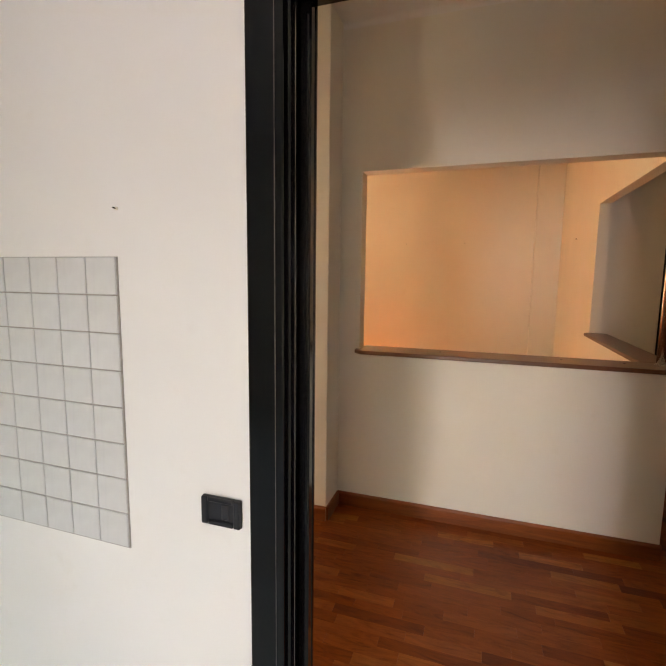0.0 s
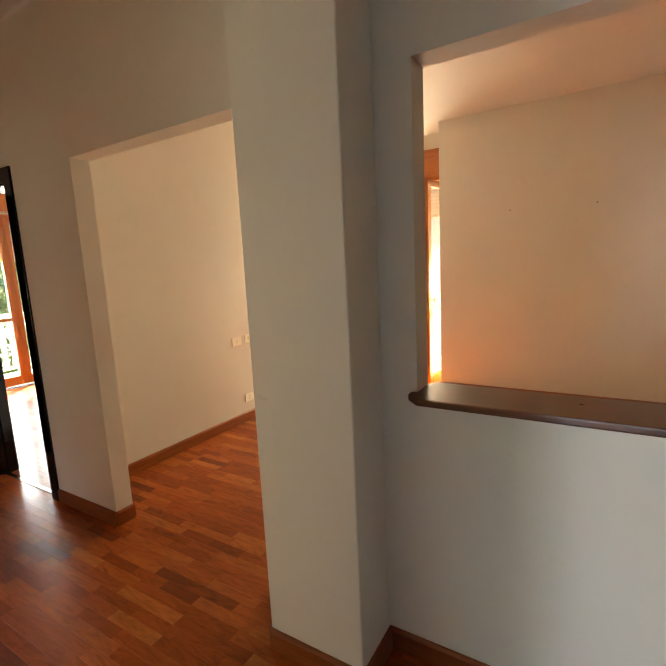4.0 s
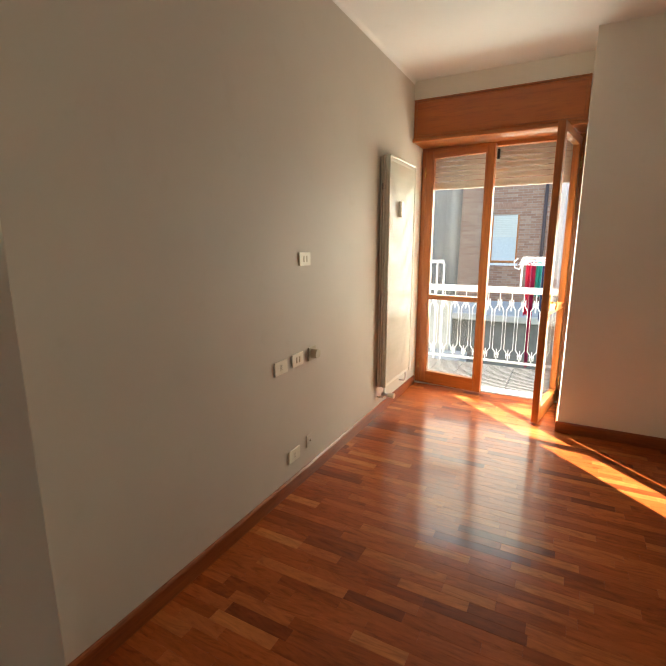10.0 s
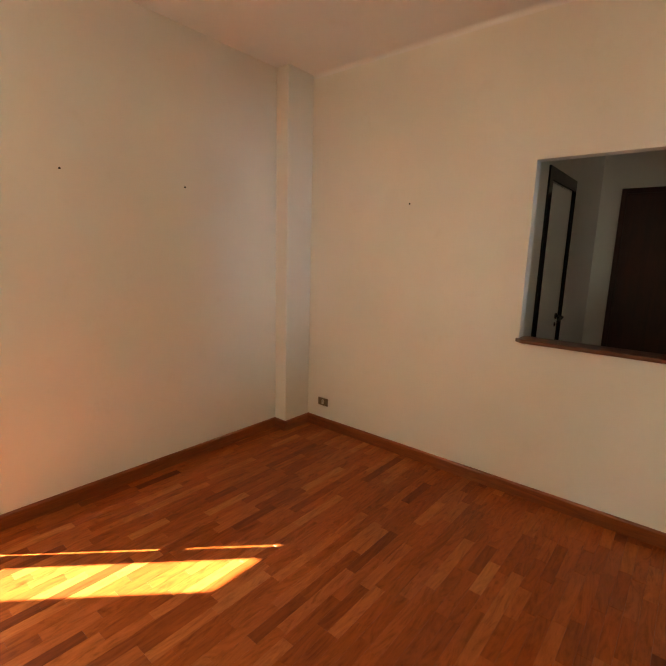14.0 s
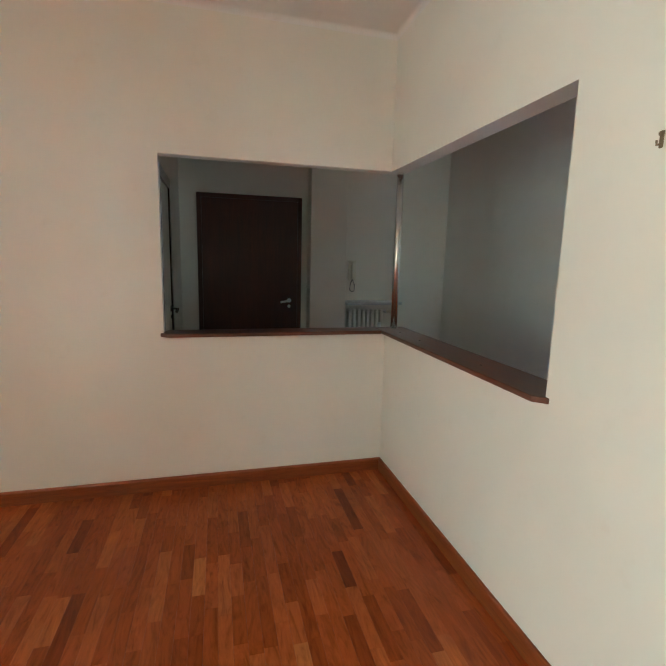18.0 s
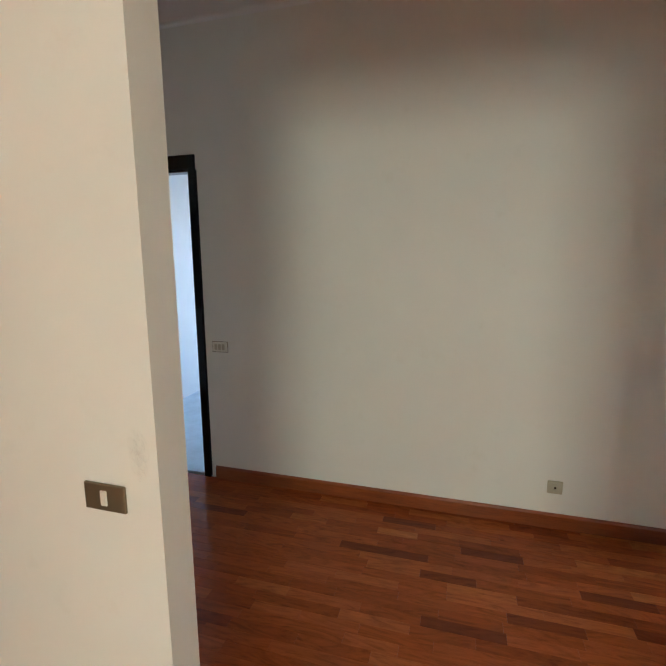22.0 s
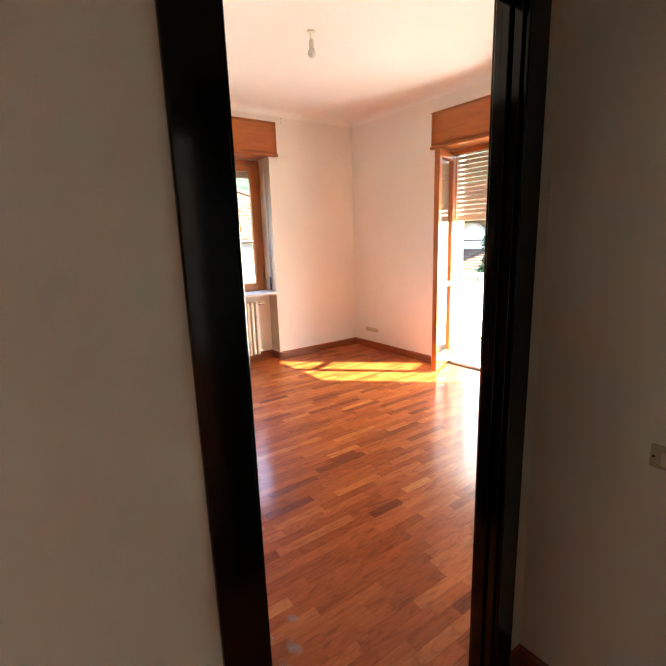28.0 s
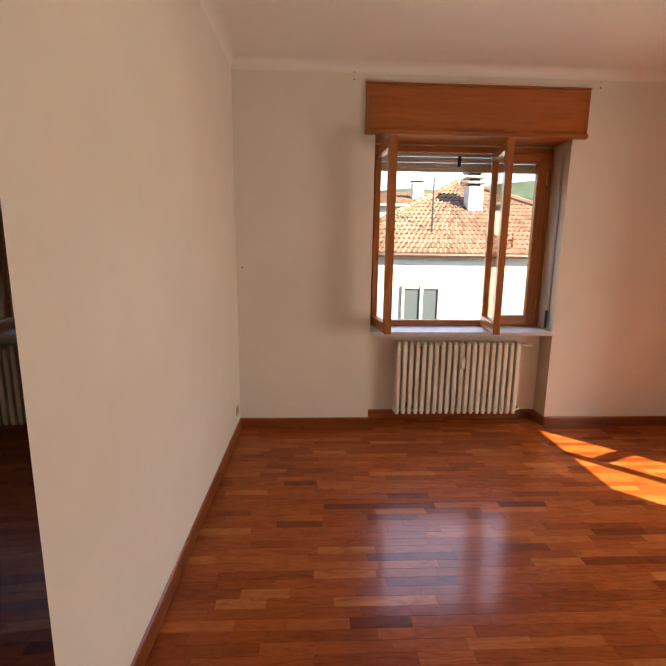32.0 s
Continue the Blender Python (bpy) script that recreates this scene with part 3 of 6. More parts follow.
# ---- doors ----
def lever(parent, place, rz, mat=STEEL, key=False, label="steel lever handle", flip=1):
    """A lever on its rose: local x along the leaf, y out of it; a thin neck carries a straight round grip."""
    base = pose(*place, 0, 0, rz)
    bm = tube([(0, 0, 0), (0, 0.006, 0), (0, 0.012, 0), (0, 0.013, 0)], [0.026, 0.026, 0.023, 0.018], 20)
    part("rose", bm, mat, parent, "round dark metal rose", base, smooth=False)
    bm = tube([(0, 0.008, 0), (0, 0.030, 0), (0.004 * flip, 0.044, -0.001), (0.014 * flip, 0.054, -0.003), (0.026 * flip, 0.058, -0.005)], [0.009, 0.008, 0.008, 0.0085, 0.009], 12)
    part("neck", bm, mat, parent, "curved dark neck of the lever", base, smooth=True)
    bm = tube([(0.012 * flip, 0.058, -0.002), (0.014 * flip, 0.058, -0.003), (0.106 * flip, 0.058, -0.017), (0.108 * flip, 0.058, -0.0173)], [0.010, 0.0122, 0.0122, 0.010], 18)
    grip = part("grip", bm, CHROME if key else mat, parent, label, base)
    for f in grip.data.polygons:
        f.use_smooth = len(f.vertices) == 4 and f.area > 1e-4
    part("key_rose", tube([(0, 0, -0.07), (0, 0.005, -0.07), (0, 0.008, -0.07)], [0.019, 0.019, 0.015], 18), mat, parent, "dark metal keyhole rose", base)
    if key:
        bm = tube([(0, 0.005, -0.07), (0, 0.032, -0.07)], 0.0032, 8)
        ring = [(0, 0.044 - 0.012 * math.cos(t), -0.07 + 0.012 * math.sin(t)) for t in [k * math.pi / 4 for k in range(9)]]
        tube(ring, 0.0026, 6, bm)
        part("key", bm, mat, parent, "small key in the lock", base)
    return grip


def door_leaf(door, width, height, place, rz, mat, thick=0.042, key=False, handles=(1, -1)):
    """A flush leaf, hinged at place; it reaches along local x."""
    bm = box(0, width, -thick / 2, thick / 2, 0.008, height, 0.003)
    leaf = part("leaf", bm, mat, door, "", pose(*place, 0, 0, rz))
    hx = width - 0.06
    for s in handles:
        lever(leaf, (hx, s * thick / 2, 1.062), 0 if s > 0 else 180, DARKSTEEL, key, "dark chromed lever handle", -1 if s > 0 else 1)
    part("lock_plate", box(width - 0.001, width + 0.002, -0.011, 0.011, 0.92, 1.14, 0.001), STEEL, leaf, "steel lock plate on the edge")
    for z in (0.25, height - 0.25):
        part("hinge", tube([(0, thick / 2 + 0.004, z - 0.04), (0, thick / 2 + 0.004, z + 0.04)], 0.007, 10), DARKSTEEL, leaf)
    return leaf


def door_frame(name, axis, t0, t1, u0, u1, h, mat, w=0.086, proud=0.014, shift=0.0, label="black lacquered door frame with an open doorway", stops=True):
    """Casings on both faces of the wall and the lining between them; (u0, u1): clear opening."""
    d = thing(name, label=label, category="door", kind="structure")

    def bar(nm, a, c, z0, z1, p, q, bev=0.004):
        b = box(a, c, p, q, z0, z1, bev) if axis == "x" else box(p, q, a, c, z0, z1, bev)
        part(nm, b, mat, d)
    for face, way in ((t0, -1), (t1, 1)):
        s0 = shift if way > 0 else 0.0
        out0 = u0 - w + (shift * 2.0 if way > 0 else 0.0)
        outline = [(out0, 0), (out0, h + w), (u1 + w, h + w), (u1 + w, 0), (u1 - 0.004, 0), (u1 - 0.004, h - 0.004), (u0 + 0.004 + s0, h - 0.004), (u0 + 0.004 + s0, 0)]
        bm = bmesh.new()
        ring = [[bm.verts.new((u, t, z) if axis == "x" else (t, u, z)) for u, z in outline] for t in (face, face + way * proud)]
        for quad in ((0, 1, 6, 7), (1, 2, 5, 6), (2, 3, 4, 5)):
            bm.faces.new([ring[0][q] for q in quad])
            bm.faces.new([ring[1][q] for q in reversed(quad)])
        for k in range(8):
            bm.faces.new((ring[0][k], ring[0][(k + 1) % 8], ring[1][(k + 1) % 8], ring[1][k]))
        bmesh.ops.recalc_face_normals(bm, faces=bm.faces)
        sharp = [e for e in bm.edges if len(e.link_faces) == 2 and e.link_faces[0].normal.dot(e.link_faces[1].normal) < 0.5]
        bmesh.ops.bevel(bm, geom=sharp, offset=0.004, segments=2, affect="EDGES", profile=0.5)
        part("casing", bm, mat, d)
    bar("jamb", u0 - 0.002, u0 + 0.014, 0, h, t0, t1, 0.002)
    bar("jamb", u1 - 0.014, u1 + 0.002, 0, h, t0, t1, 0.002)
    bar("head_jamb", u0 + 0.014, u1 - 0.014, h - 0.014, h + 0.002, t0, t1, 0.002)
    if not stops:
        return d
    m = (t0 + t1) / 2
    bar("door_stop", u0 + 0.014, u0 + 0.026, 0, h - 0.014, m - 0.012, m + 0.010, 0.002)
    bar("door_stop", u1 - 0.026, u1 - 0.014, 0, h - 0.014, m - 0.012, m + 0.010, 0.002)
    return d


door_kitchen = door_frame("door_1", "x", YS0, YS1, 0.350, 1.17, DH, BLACK, shift=0.038, stops=False)
part("slide_channel", box(0.364, 0.391, 0.910, 0.936, 0, DH - 0.014, 0.004), BLACK, door_kitchen)
part("edge_strip", box(0.3320, 0.3350, YS0 - 0.0160, YS0 - 0.0135, 0, DH, 0.001), DARKSTEEL, door_kitchen, "thin worn metal edge strip")
part("edge_strip", box(0.3635, 0.3665, 0.884, 0.888, 0, DH - 0.014, 0.001), DARKSTEEL, door_kitchen, "thin worn metal edge strip")
door_bedroom = door_frame("door_2", "x", YS0, YS1, -3.352, -2.566, DH, BLACK, label="black lacquered door frame with its glossy leaf standing open")
door_leaf(door_bedroom, 0.80, DH - 0.012, (-2.571, YS0 - 0.02, 0), -86.9, GLOSSBLACK, key=True)
door_bath = door_frame("door_3", "y", XW - 0.085, XW, 1.487, 2.213, DH, BLACK, label="black lacquered door frame with a half open dark leaf", stops=False)
door_leaf(door_bath, 0.71, DH - 0.010, (XW + 0.022, 2.195, 0), -26, BLACK)
door_room = door_frame("door_4", "x", YA0, YA1, -3.302, -2.536, DH, BLACK)
door_closet = door_frame("door_5", "x", YE, YE + 0.1, 2.226, 2.854, DH, BLACK, label="closed black door with a lever handle in a black frame")
door_leaf(door_closet, 0.596, DH - 0.016, (2.242, YE + 0.022, 0), 0, BLACK, handles=(-1,))
entrance = thing("door_6", label="dark red-brown wooden flat security entrance door", category="door", kind="structure")
part("leaf", box(XE - 0.022, XE - 0.001, 2.885, 3.969, 0.01, 2.163, 0.004), DARKWOOD, entrance)
for b in ((2.837, 2.884), (3.970, 4.018)):
    part("casing", box(XE - 0.034, XE - 0.001, b[0], b[1], 0, 2.212, 0.004), DARKWOOD, entrance)
part("head_casing", box(XE - 0.034, XE - 0.001, 2.885, 3.969, 2.164, 2.212, 0.004), DARKWOOD, entrance)
lever(entrance, (XE - 0.022, 2.98, 1.02), 90, STEEL, flip=1)


# ---- windows ----
def sash(parent, w, z0, z1, place, rz, side, mid=None, bottom=0.085, handle=False, stile=0.072, label="", pane_mat=None):
    """A glazed wooden leaf on its hinge; side +1 reaches along +x, -1 along -x; local y points out of the house."""
    s, t = side, 0.027
    leaf = part("sash", box(0, s * stile, -t, t, z0, z1, 0.004), OAK, parent, label, pose(*place, 0, 0, rz))
    part("stile", box(s * (w - stile), s * w, -t, t, z0, z1, 0.004), OAK, leaf)
    part("rail", box(s * stile, s * (w - stile), -t, t, z1 - stile, z1, 0.004), OAKX, leaf)
    part("rail", box(s * stile, s * (w - stile), -t, t, z0, z0 + bottom, 0.004), OAKX, leaf)
    spans = [(z0 + bottom, z1 - stile)]
    if mid:
        part("rail", box(s * stile, s * (w - stile), -t, t, mid - 0.025, mid + 0.025, 0.004), OAKX, leaf)
        spans = [(z0 + bottom, mid - 0.025), (mid + 0.025, z1 - stile)]
    for a, c in spans:
        g = part("pane", box(s * (stile - 0.004), s * (w - stile + 0.004), -0.003, 0.003, a, c), pane_mat or GLASS, leaf)
        g.visible_shadow = False
        bead = box(s * stile, s * (stile + 0.010), -t + 0.006, t - 0.006, a, c)
        box(s * (w - stile - 0.010), s * (w - stile), -t + 0.006, t - 0.006, a, c, 0, bead)
        part("bead", bead, OAK, leaf)
    if handle:
        hz = 1.02 if z0 < 0.3 else z0 + 0.5 * (z1 - z0)
        bm = box(s * (w - 0.052), s * (w - 0.022), -t - 0.006, -t, hz - 0.07, hz + 0.07, 0.004)
        part("handle_plate", bm, BRASS, leaf, "brass handle plate")
        bm = tube([(s * (w - 0.037), -t - 0.004, hz), (s * (w - 0.037), -t - 0.045, hz)], 0.007, 10)
        tube([(s * (w - 0.037), -t - 0.045, hz - 0.055), (s * (w - 0.037), -t - 0.050, hz), (s * (w - 0.037), -t - 0.045, hz + 0.055)], [0.006, 0.009, 0.006], 10, bm)
        part("handle", bm, BRASS, leaf, "brass turning handle", smooth=True)
    for z in (z0 + 0.2, z1 - 0.2):
        part("hinge", tube([(0, -t - 0.006, z - 0.05), (0, -t - 0.006, z + 0.05)], 0.008, 10), BRASS, leaf, "brass pin hinge")
    return leaf


def shutter(parent, w, y, z_bottom, z_top, gap=0.0):
    """Roller shutter let part way down: every slat a piece."""
    n = int((z_top - z_bottom) / 0.048)
    bm = bmesh.new()
    hh = 0.048 - gap
    pts = [(-0.006, 0.0), (0.005, 0.006), (0.007, hh * 0.5), (0.005, hh - 0.006), (-0.006, hh)]
    p = [bm.verts.new((0.01, a, z)) for a, z in pts]
    q = [bm.verts.new((w - 0.01, a, z)) for a, z in pts]
    for k in range(5):
        bm.faces.new((p[k], p[(k + 1) % 5], q[(k + 1) % 5], q[k]))
    bm.faces.new(p[::-1])
    bm.faces.new(q)
    first = part("slat", bm, SHUT, parent, "", pose(0, y, z_bottom + 0.03))
    for k in range(1, n):
        shared("slat", first.data, parent, pose(0, y, z_bottom + 0.03 + 0.048 * k))
    part("bottom_bar", box(0.008, w - 0.008, y - 0.012, y + 0.012, z_bottom, z_bottom + 0.03, 0.004), SHUT, parent)
    part("pull_hook", box(w * 0.5 - 0.012, w * 0.5 + 0.012, y - 0.045, y - 0.008, z_top - 0.27, z_top - 0.18, 0.005), DARKPLATE, parent, "dark rubber shutter stop")


def window(name, place, rz, w, z0, z1, label, box_span, box_z, box_y, drop, leaves, depth=0.07, gap=0.005, shut_y=0.115):
    """A wooden window with its roller shutter and casing box: local x to the right as seen from inside, y out."""
    win = thing(name, place, rz, label, "window", kind="structure")
    fw = 0.05
    part("frame", box(0, fw, 0, depth, z0, z1, 0.004), OAK, win)
    part("frame", box(w - fw, w, 0, depth, z0, z1, 0.004), OAK, win)
    part("frame_head", box(fw, w - fw, 0, depth, z1 - fw, z1, 0.004), OAKX, win)
    if z0 > 0.3:
        part("frame_foot", box(fw, w - fw, 0, depth, z0, z0 + 0.055, 0.004), OAKX, win)
    else:
        part("threshold", box(0.0, w, -0.02, 0.16, -0.02, 0.012, 0.004), MARBLE, win, "grey marble threshold")
    a, c = box_span
    part("shutter_box", box(a, c, box_y, box_y + 0.03, box_z[0] + 0.035, box_z[1] - 0.012, 0.006), BOXW, win, "orange-brown veneered shutter box")
    part("box_rail", box(a - 0.004, c + 0.004, box_y - 0.016, box_y + 0.03, box_z[0], box_z[0] + 0.034, 0.006), OAKX, win)
    part("box_rail", box(a, c, box_y - 0.006, box_y + 0.03, box_z[1] - 0.011, box_z[1], 0.003), OAKX, win)
    lo, hi = box_z[0] + 0.058, box_z[1] - 0.034
    for b in ((a + 0.024, a + 0.031, lo, hi), (c - 0.031, c - 0.024, lo, hi), (a + 0.024, c - 0.024, lo - 0.007, lo), (a + 0.024, c - 0.024, hi, hi + 0.007)):
        part("bead", box(b[0], b[1], box_y - 0.005, box_y + 0.001, b[2], b[3], 0.002), OAKX, win, "thin wooden bead round the box panel")
    part("box_bottom", box(0.004, w - 0.004, box_y + 0.031, 0.001, box_z[0] + 0.002, box_z[0] + 0.013), OAKX, win)
    if drop:
        shutter(win, w, shut_y, drop, z1 + 0.12, gap)
    for lf in leaves:
        sash(win, **lf)
    return win


# living room french window: one leaf just ajar, the other wide open
LW = XA - XL
window("window_1", (XL, 6.77, 0), 0, LW, 0.012, 2.40, "orange-brown wooden french window with one leaf wide open", (0.004, LW - 0.004), (2.385, 2.745), -0.32, 2.005,
       [dict(w=0.66, z0=0.02, z1=2.355, place=(0.052, 0.0, 0), rz=-8, side=1, mid=0.94, bottom=0.13),
        dict(w=0.70, z0=0.02, z1=2.355, place=(LW - 0.052, 0.0, 0), rz=80.3, side=-1, mid=0.94, bottom=0.13, handle=True)])
# bedroom window
BW = BNX1 - BNX0
window("window_2", (BNX1, -3.49, 0), 180, BW, 0.865, 2.43, "orange-brown wooden window with two sashes ajar below a half rolled shutter", (-0.083, BW + 0.102), (2.44, 2.817), -0.298, 2.237,
       [dict(w=0.545, z0=0.885, z1=2.375, place=(0.05, 0.0, 0), rz=-84, side=1),
        dict(w=0.545, z0=0.885, z1=2.375, place=(1.08, 0.0, 0), rz=80, side=-1, handle=True),
        dict(w=0.465, z0=0.885, z1=2.375, place=(BW - 0.05, 0.012, 0), rz=0, side=-1)], gap=0.0015)
# bedroom balcony door
window("window_3", (-6.40, -1.79, 0), 90, 1.33, 0.012, 2.38, "orange-brown wooden balcony door standing open with its shutter half down", (-0.045, 1.38), (2.378, 2.748), -0.265, 1.63,
       [dict(w=0.57, z0=0.02, z1=2.335, place=(0.03, 0.02, 0), rz=-67, side=1, mid=0.94, bottom=0.13),
        dict(w=0.60, z0=0.02, z1=2.335, place=(1.28, 0.0, 0), rz=50, side=-1, mid=0.94, bottom=0.13, handle=True)], gap=0.007)
# second room balcony door and bathroom window
window("window_4", (-6.36, 3.49, 0), 90, 1.30, 0.012, 2.36, "orange-brown wooden balcony door, closed, shutter part way down", (-0.09, 1.39), (2.37, 2.70), -0.225, 1.73,
       [dict(w=0.61, z0=0.02, z1=2.315, place=(0.05, 0.0, 0), rz=0, side=1, mid=0.94, bottom=0.13),
        dict(w=0.61, z0=0.02, z1=2.315, place=(1.25, 0.0, 0), rz=0, side=-1, mid=0.94, bottom=0.13)])
window("window_5", (-6.36, 1.38, 0), 90, 0.74, 0.90, 2.30, "light wooden bathroom window with a roller shutter", (-0.06, 0.80), (2.30, 2.42), -0.225, 1.95,
       [dict(w=0.66, z0=0.93, z1=2.25, place=(0.70, 0.0, 0), rz=0, side=-1, handle=True, pane_mat=FROST)])

# ---- counter between living room and hall ----
def slab(x0, x1, y0, y1, z0, z1, cuts=(), bev=0.006):
    """A board with some corners cut off: cuts holds (+-1, +-1) signs of those corners."""
    c = 0.045
    pts = []
    for sx, sy in ((-1, -1), (1, -1), (1, 1), (-1, 1)):
        x, y = (x0 if sx < 0 else x1), (y0 if sy < 0 else y1)
        if (sx, sy) in cuts:
            first = (x, y - sy * c) if sx * sy > 0 else (x - sx * c, y)
            second = (x - sx * c, y) if sx * sy > 0 else (x, y - sy * c)
            pts += [first, second]
        else:
            pts.append((x, y))
    bm = bmesh.new()
    lo = [bm.verts.new((x, y, z0)) for x, y in pts]
    hi = [bm.verts.new((x, y, z1)) for x, y in pts]
    n = len(pts)
    for k in range(n):
        bm.faces.new((lo[k], lo[(k + 1) % n], hi[(k + 1) % n], hi[k]))
    bm.faces.new(lo[::-1])
    bm.faces.new(hi)
    bmesh.ops.bevel(bm, geom=list(bm.edges), offset=bev, segments=2, affect="EDGES", profile=0.6)
    return bm


counter = thing("counter_top", (0, 0, 0), 0, "dark walnut counter top on the low wall", "counter")
part("board", slab(AX0 - 0.022, XB1 + 0.045, YA0 - 0.075, YA1 + 0.042, AZ0 + 0.001, AZ0 + 0.025, {(-1, -1), (-1, 1)}), SHELF, counter)
part("board", slab(XB0 - 0.045, XB1 + 0.045, YA1 + 0.043, AY1 + 0.02, AZ0 + 0.001, AZ0 + 0.025, {(-1, 1), (1, 1)}), SHELF_Y, counter)
for x in (1.2, 1.5, 0.55):
    part("plug", tube([(x, 2.63, AZ0 + 0.021), (x, 2.63, AZ0 + 0.0262)], 0.006, 10), HOLE, counter, "small dark screw hole")
post = thing("steel_post", (1.658, 2.612, AZ0 + 0.025), 0, "chromed steel corner post on the counter", "post")
part("tube", tube([(0, 0, 0.004), (0, 0, AZ1 - AZ0 - 0.027)], 0.023, 24), CHROME, post, smooth=True)
part("foot_ring", tube([(0, 0, 0), (0, 0, 0.008)], 0.030, 24), CHROME, post)
part("top_ring", tube([(0, 0, AZ1 - AZ0 - 0.039), (0, 0, AZ1 - AZ0 - 0.026)], 0.029, 24), CHROME, post)


# ---- radiators ----
def column_radiator(name, place, rz, n, pitch, h, label, meter=None, z0=0.085):
    """Cast column radiator: local x along it, -y into the room; each column a part."""
    r = thing(name, (*place[:2], 0), rz, label, "radiator")
    bm = bmesh.new()
    box(-pitch * 0.34, pitch * 0.34, -0.133, -0.108, z0 + 0.02, z0 + h - 0.02, 0.009, bm, 2)
    for y in (-0.035, -0.075):
        tube([(0, y, z0 + 0.03), (0, y, z0 + 0.06), (0, y, z0 + h - 0.06), (0, y, z0 + h - 0.03)], [0.014, 0.0125, 0.0125, 0.014], 8, bm)
    for z in (z0 + 0.03, z0 + h - 0.03):
        box(-pitch * 0.30, pitch * 0.30, -0.130, -0.020, z - 0.030, z + 0.030, 0.012, bm, 2)
        tube([(-pitch * 0.5, -0.075, z), (pitch * 0.5, -0.075, z)], 0.020, 8, bm)
    first = part("column", bm, RAD, r, "", pose(pitch * 0.5, 0, 0), smooth=True)
    for k in range(1, n):
        shared("column", first.data, r, pose(pitch * (k + 0.5), 0, 0))
    L = n * pitch
    bm = tube([(L, -0.075, z0 + h - 0.03), (L + 0.05, -0.075, z0 + h - 0.03)], 0.012, 10)
    tube([(L + 0.045, -0.075, z0 + h - 0.05), (L + 0.045, -0.075, z0 + h - 0.01)], 0.016, 10, bm)
    part("valve", bm, STEEL, r, "chromed radiator valve", smooth=True)
    part("valve_knob", tube([(L + 0.05, -0.075, z0 + h - 0.03), (L + 0.11, -0.075, z0 + h - 0.03)], [0.019, 0.022], 14), IVORY, r, "white valve knob")
    part("drain_pipe", tube([(L, -0.075, z0 + 0.03), (L + 0.04, -0.075, z0 + 0.03), (L + 0.05, -0.03, z0 + 0.03), (L + 0.05, 0.0, z0 + 0.03)], 0.010, 10), RAD, r)
    for k in (2, n - 3):
        part("bracket", box(pitch * (k + 0.5) - 0.012, pitch * (k + 0.5) + 0.012, -0.06, -0.001, z0 + 0.06, z0 + 0.08, 0.002), DARKSTEEL, r, "steel wall bracket")
    if meter:
        part("heat_meter", box(pitch * meter - 0.02, pitch * meter + 0.02, -0.160, -0.131, z0 + h * 0.65, z0 + h * 0.65 + 0.11, 0.006), WHITEIRON, r, "white heat meter")
    return r


column_radiator("radiator", (-3.56, BY0 - 0.20), 180, 20, 0.0565, 0.665, "cream white cast column radiator under the window", 10.6)
column_radiator("radiator", (RX0 + 0.001, 1.47), 90, 8, 0.050, 0.62, "white column radiator under the bathroom window", 4, 0.16)
column_radiator("radiator", (XE - 0.001, 2.27), -90, 8, 0.058, 0.78, "cream column radiator below a shelf by the entrance", 7, 0.14)

rad = thing("panel_radiator", (XL, 5.66, 0), 90, "tall cream ribbed panel radiator on the grey wall", "radiator")
# local x runs along the wall, local -y into the room
part("panel", box(0, 0.62, -0.085, -0.045, 0.27, 2.14, 0.006), RAD, rad)
rib = box(0.0, 0.018, -0.0875, -0.083, 0.30, 2.11, 0.004)
first = part("rib", rib, RAD, rad, "", pose(0.006, 0, 0))
for k in range(1, 25):
    shared("rib", first.data, rad, pose(0.006 + 0.0247 * k, 0, 0))
part("top_cap", box(-0.004, 0.624, -0.095, -0.035, 2.138, 2.155, 0.004), RAD, rad)
for k in range(4):
    part("side_fin", box(-0.007, 0.0, -0.090 + 0.022 * k, -0.076 + 0.022 * k, 0.27, 2.14, 0.003), RAD, rad)
part("side_cover", box(0.62, 0.626, -0.093, -0.002, 0.27, 2.14, 0.002), RAD, rad)
part("heat_meter", box(0.20, 0.25, -0.118, -0.0882, 1.69, 1.82, 0.008), RAD, rad, "small cream heat meter")
part("bracket", box(0.05, 0.09, -0.046, -0.001, 1.9, 1.95, 0.003), DARKSTEEL, rad)
part("bracket", box(0.53, 0.57, -0.046, -0.001, 1.9, 1.95, 0.003), DARKSTEEL, rad)
for x in (0.03, 0.59):
    bm = tube([(x, -0.065, 0.275), (x, -0.065, 0.20), (x, -0.05, 0.17), (x, -0.001, 0.17)], 0.009, 10)
    part("pipe", bm, STEEL, rad, "chromed radiator pipe", smooth=True)
bm = tube([(0.03, -0.045, 0.20), (0.03, -0.10, 0.20)], 0.017, 12)
part("valve", bm, STEEL, rad, "chromed valve", smooth=True)
part("valve_knob", tube([(0.03, -0.10, 0.20), (0.03, -0.155, 0.20)], [0.018, 0.023], 14), IVORY, rad, "white thermostatic knob")

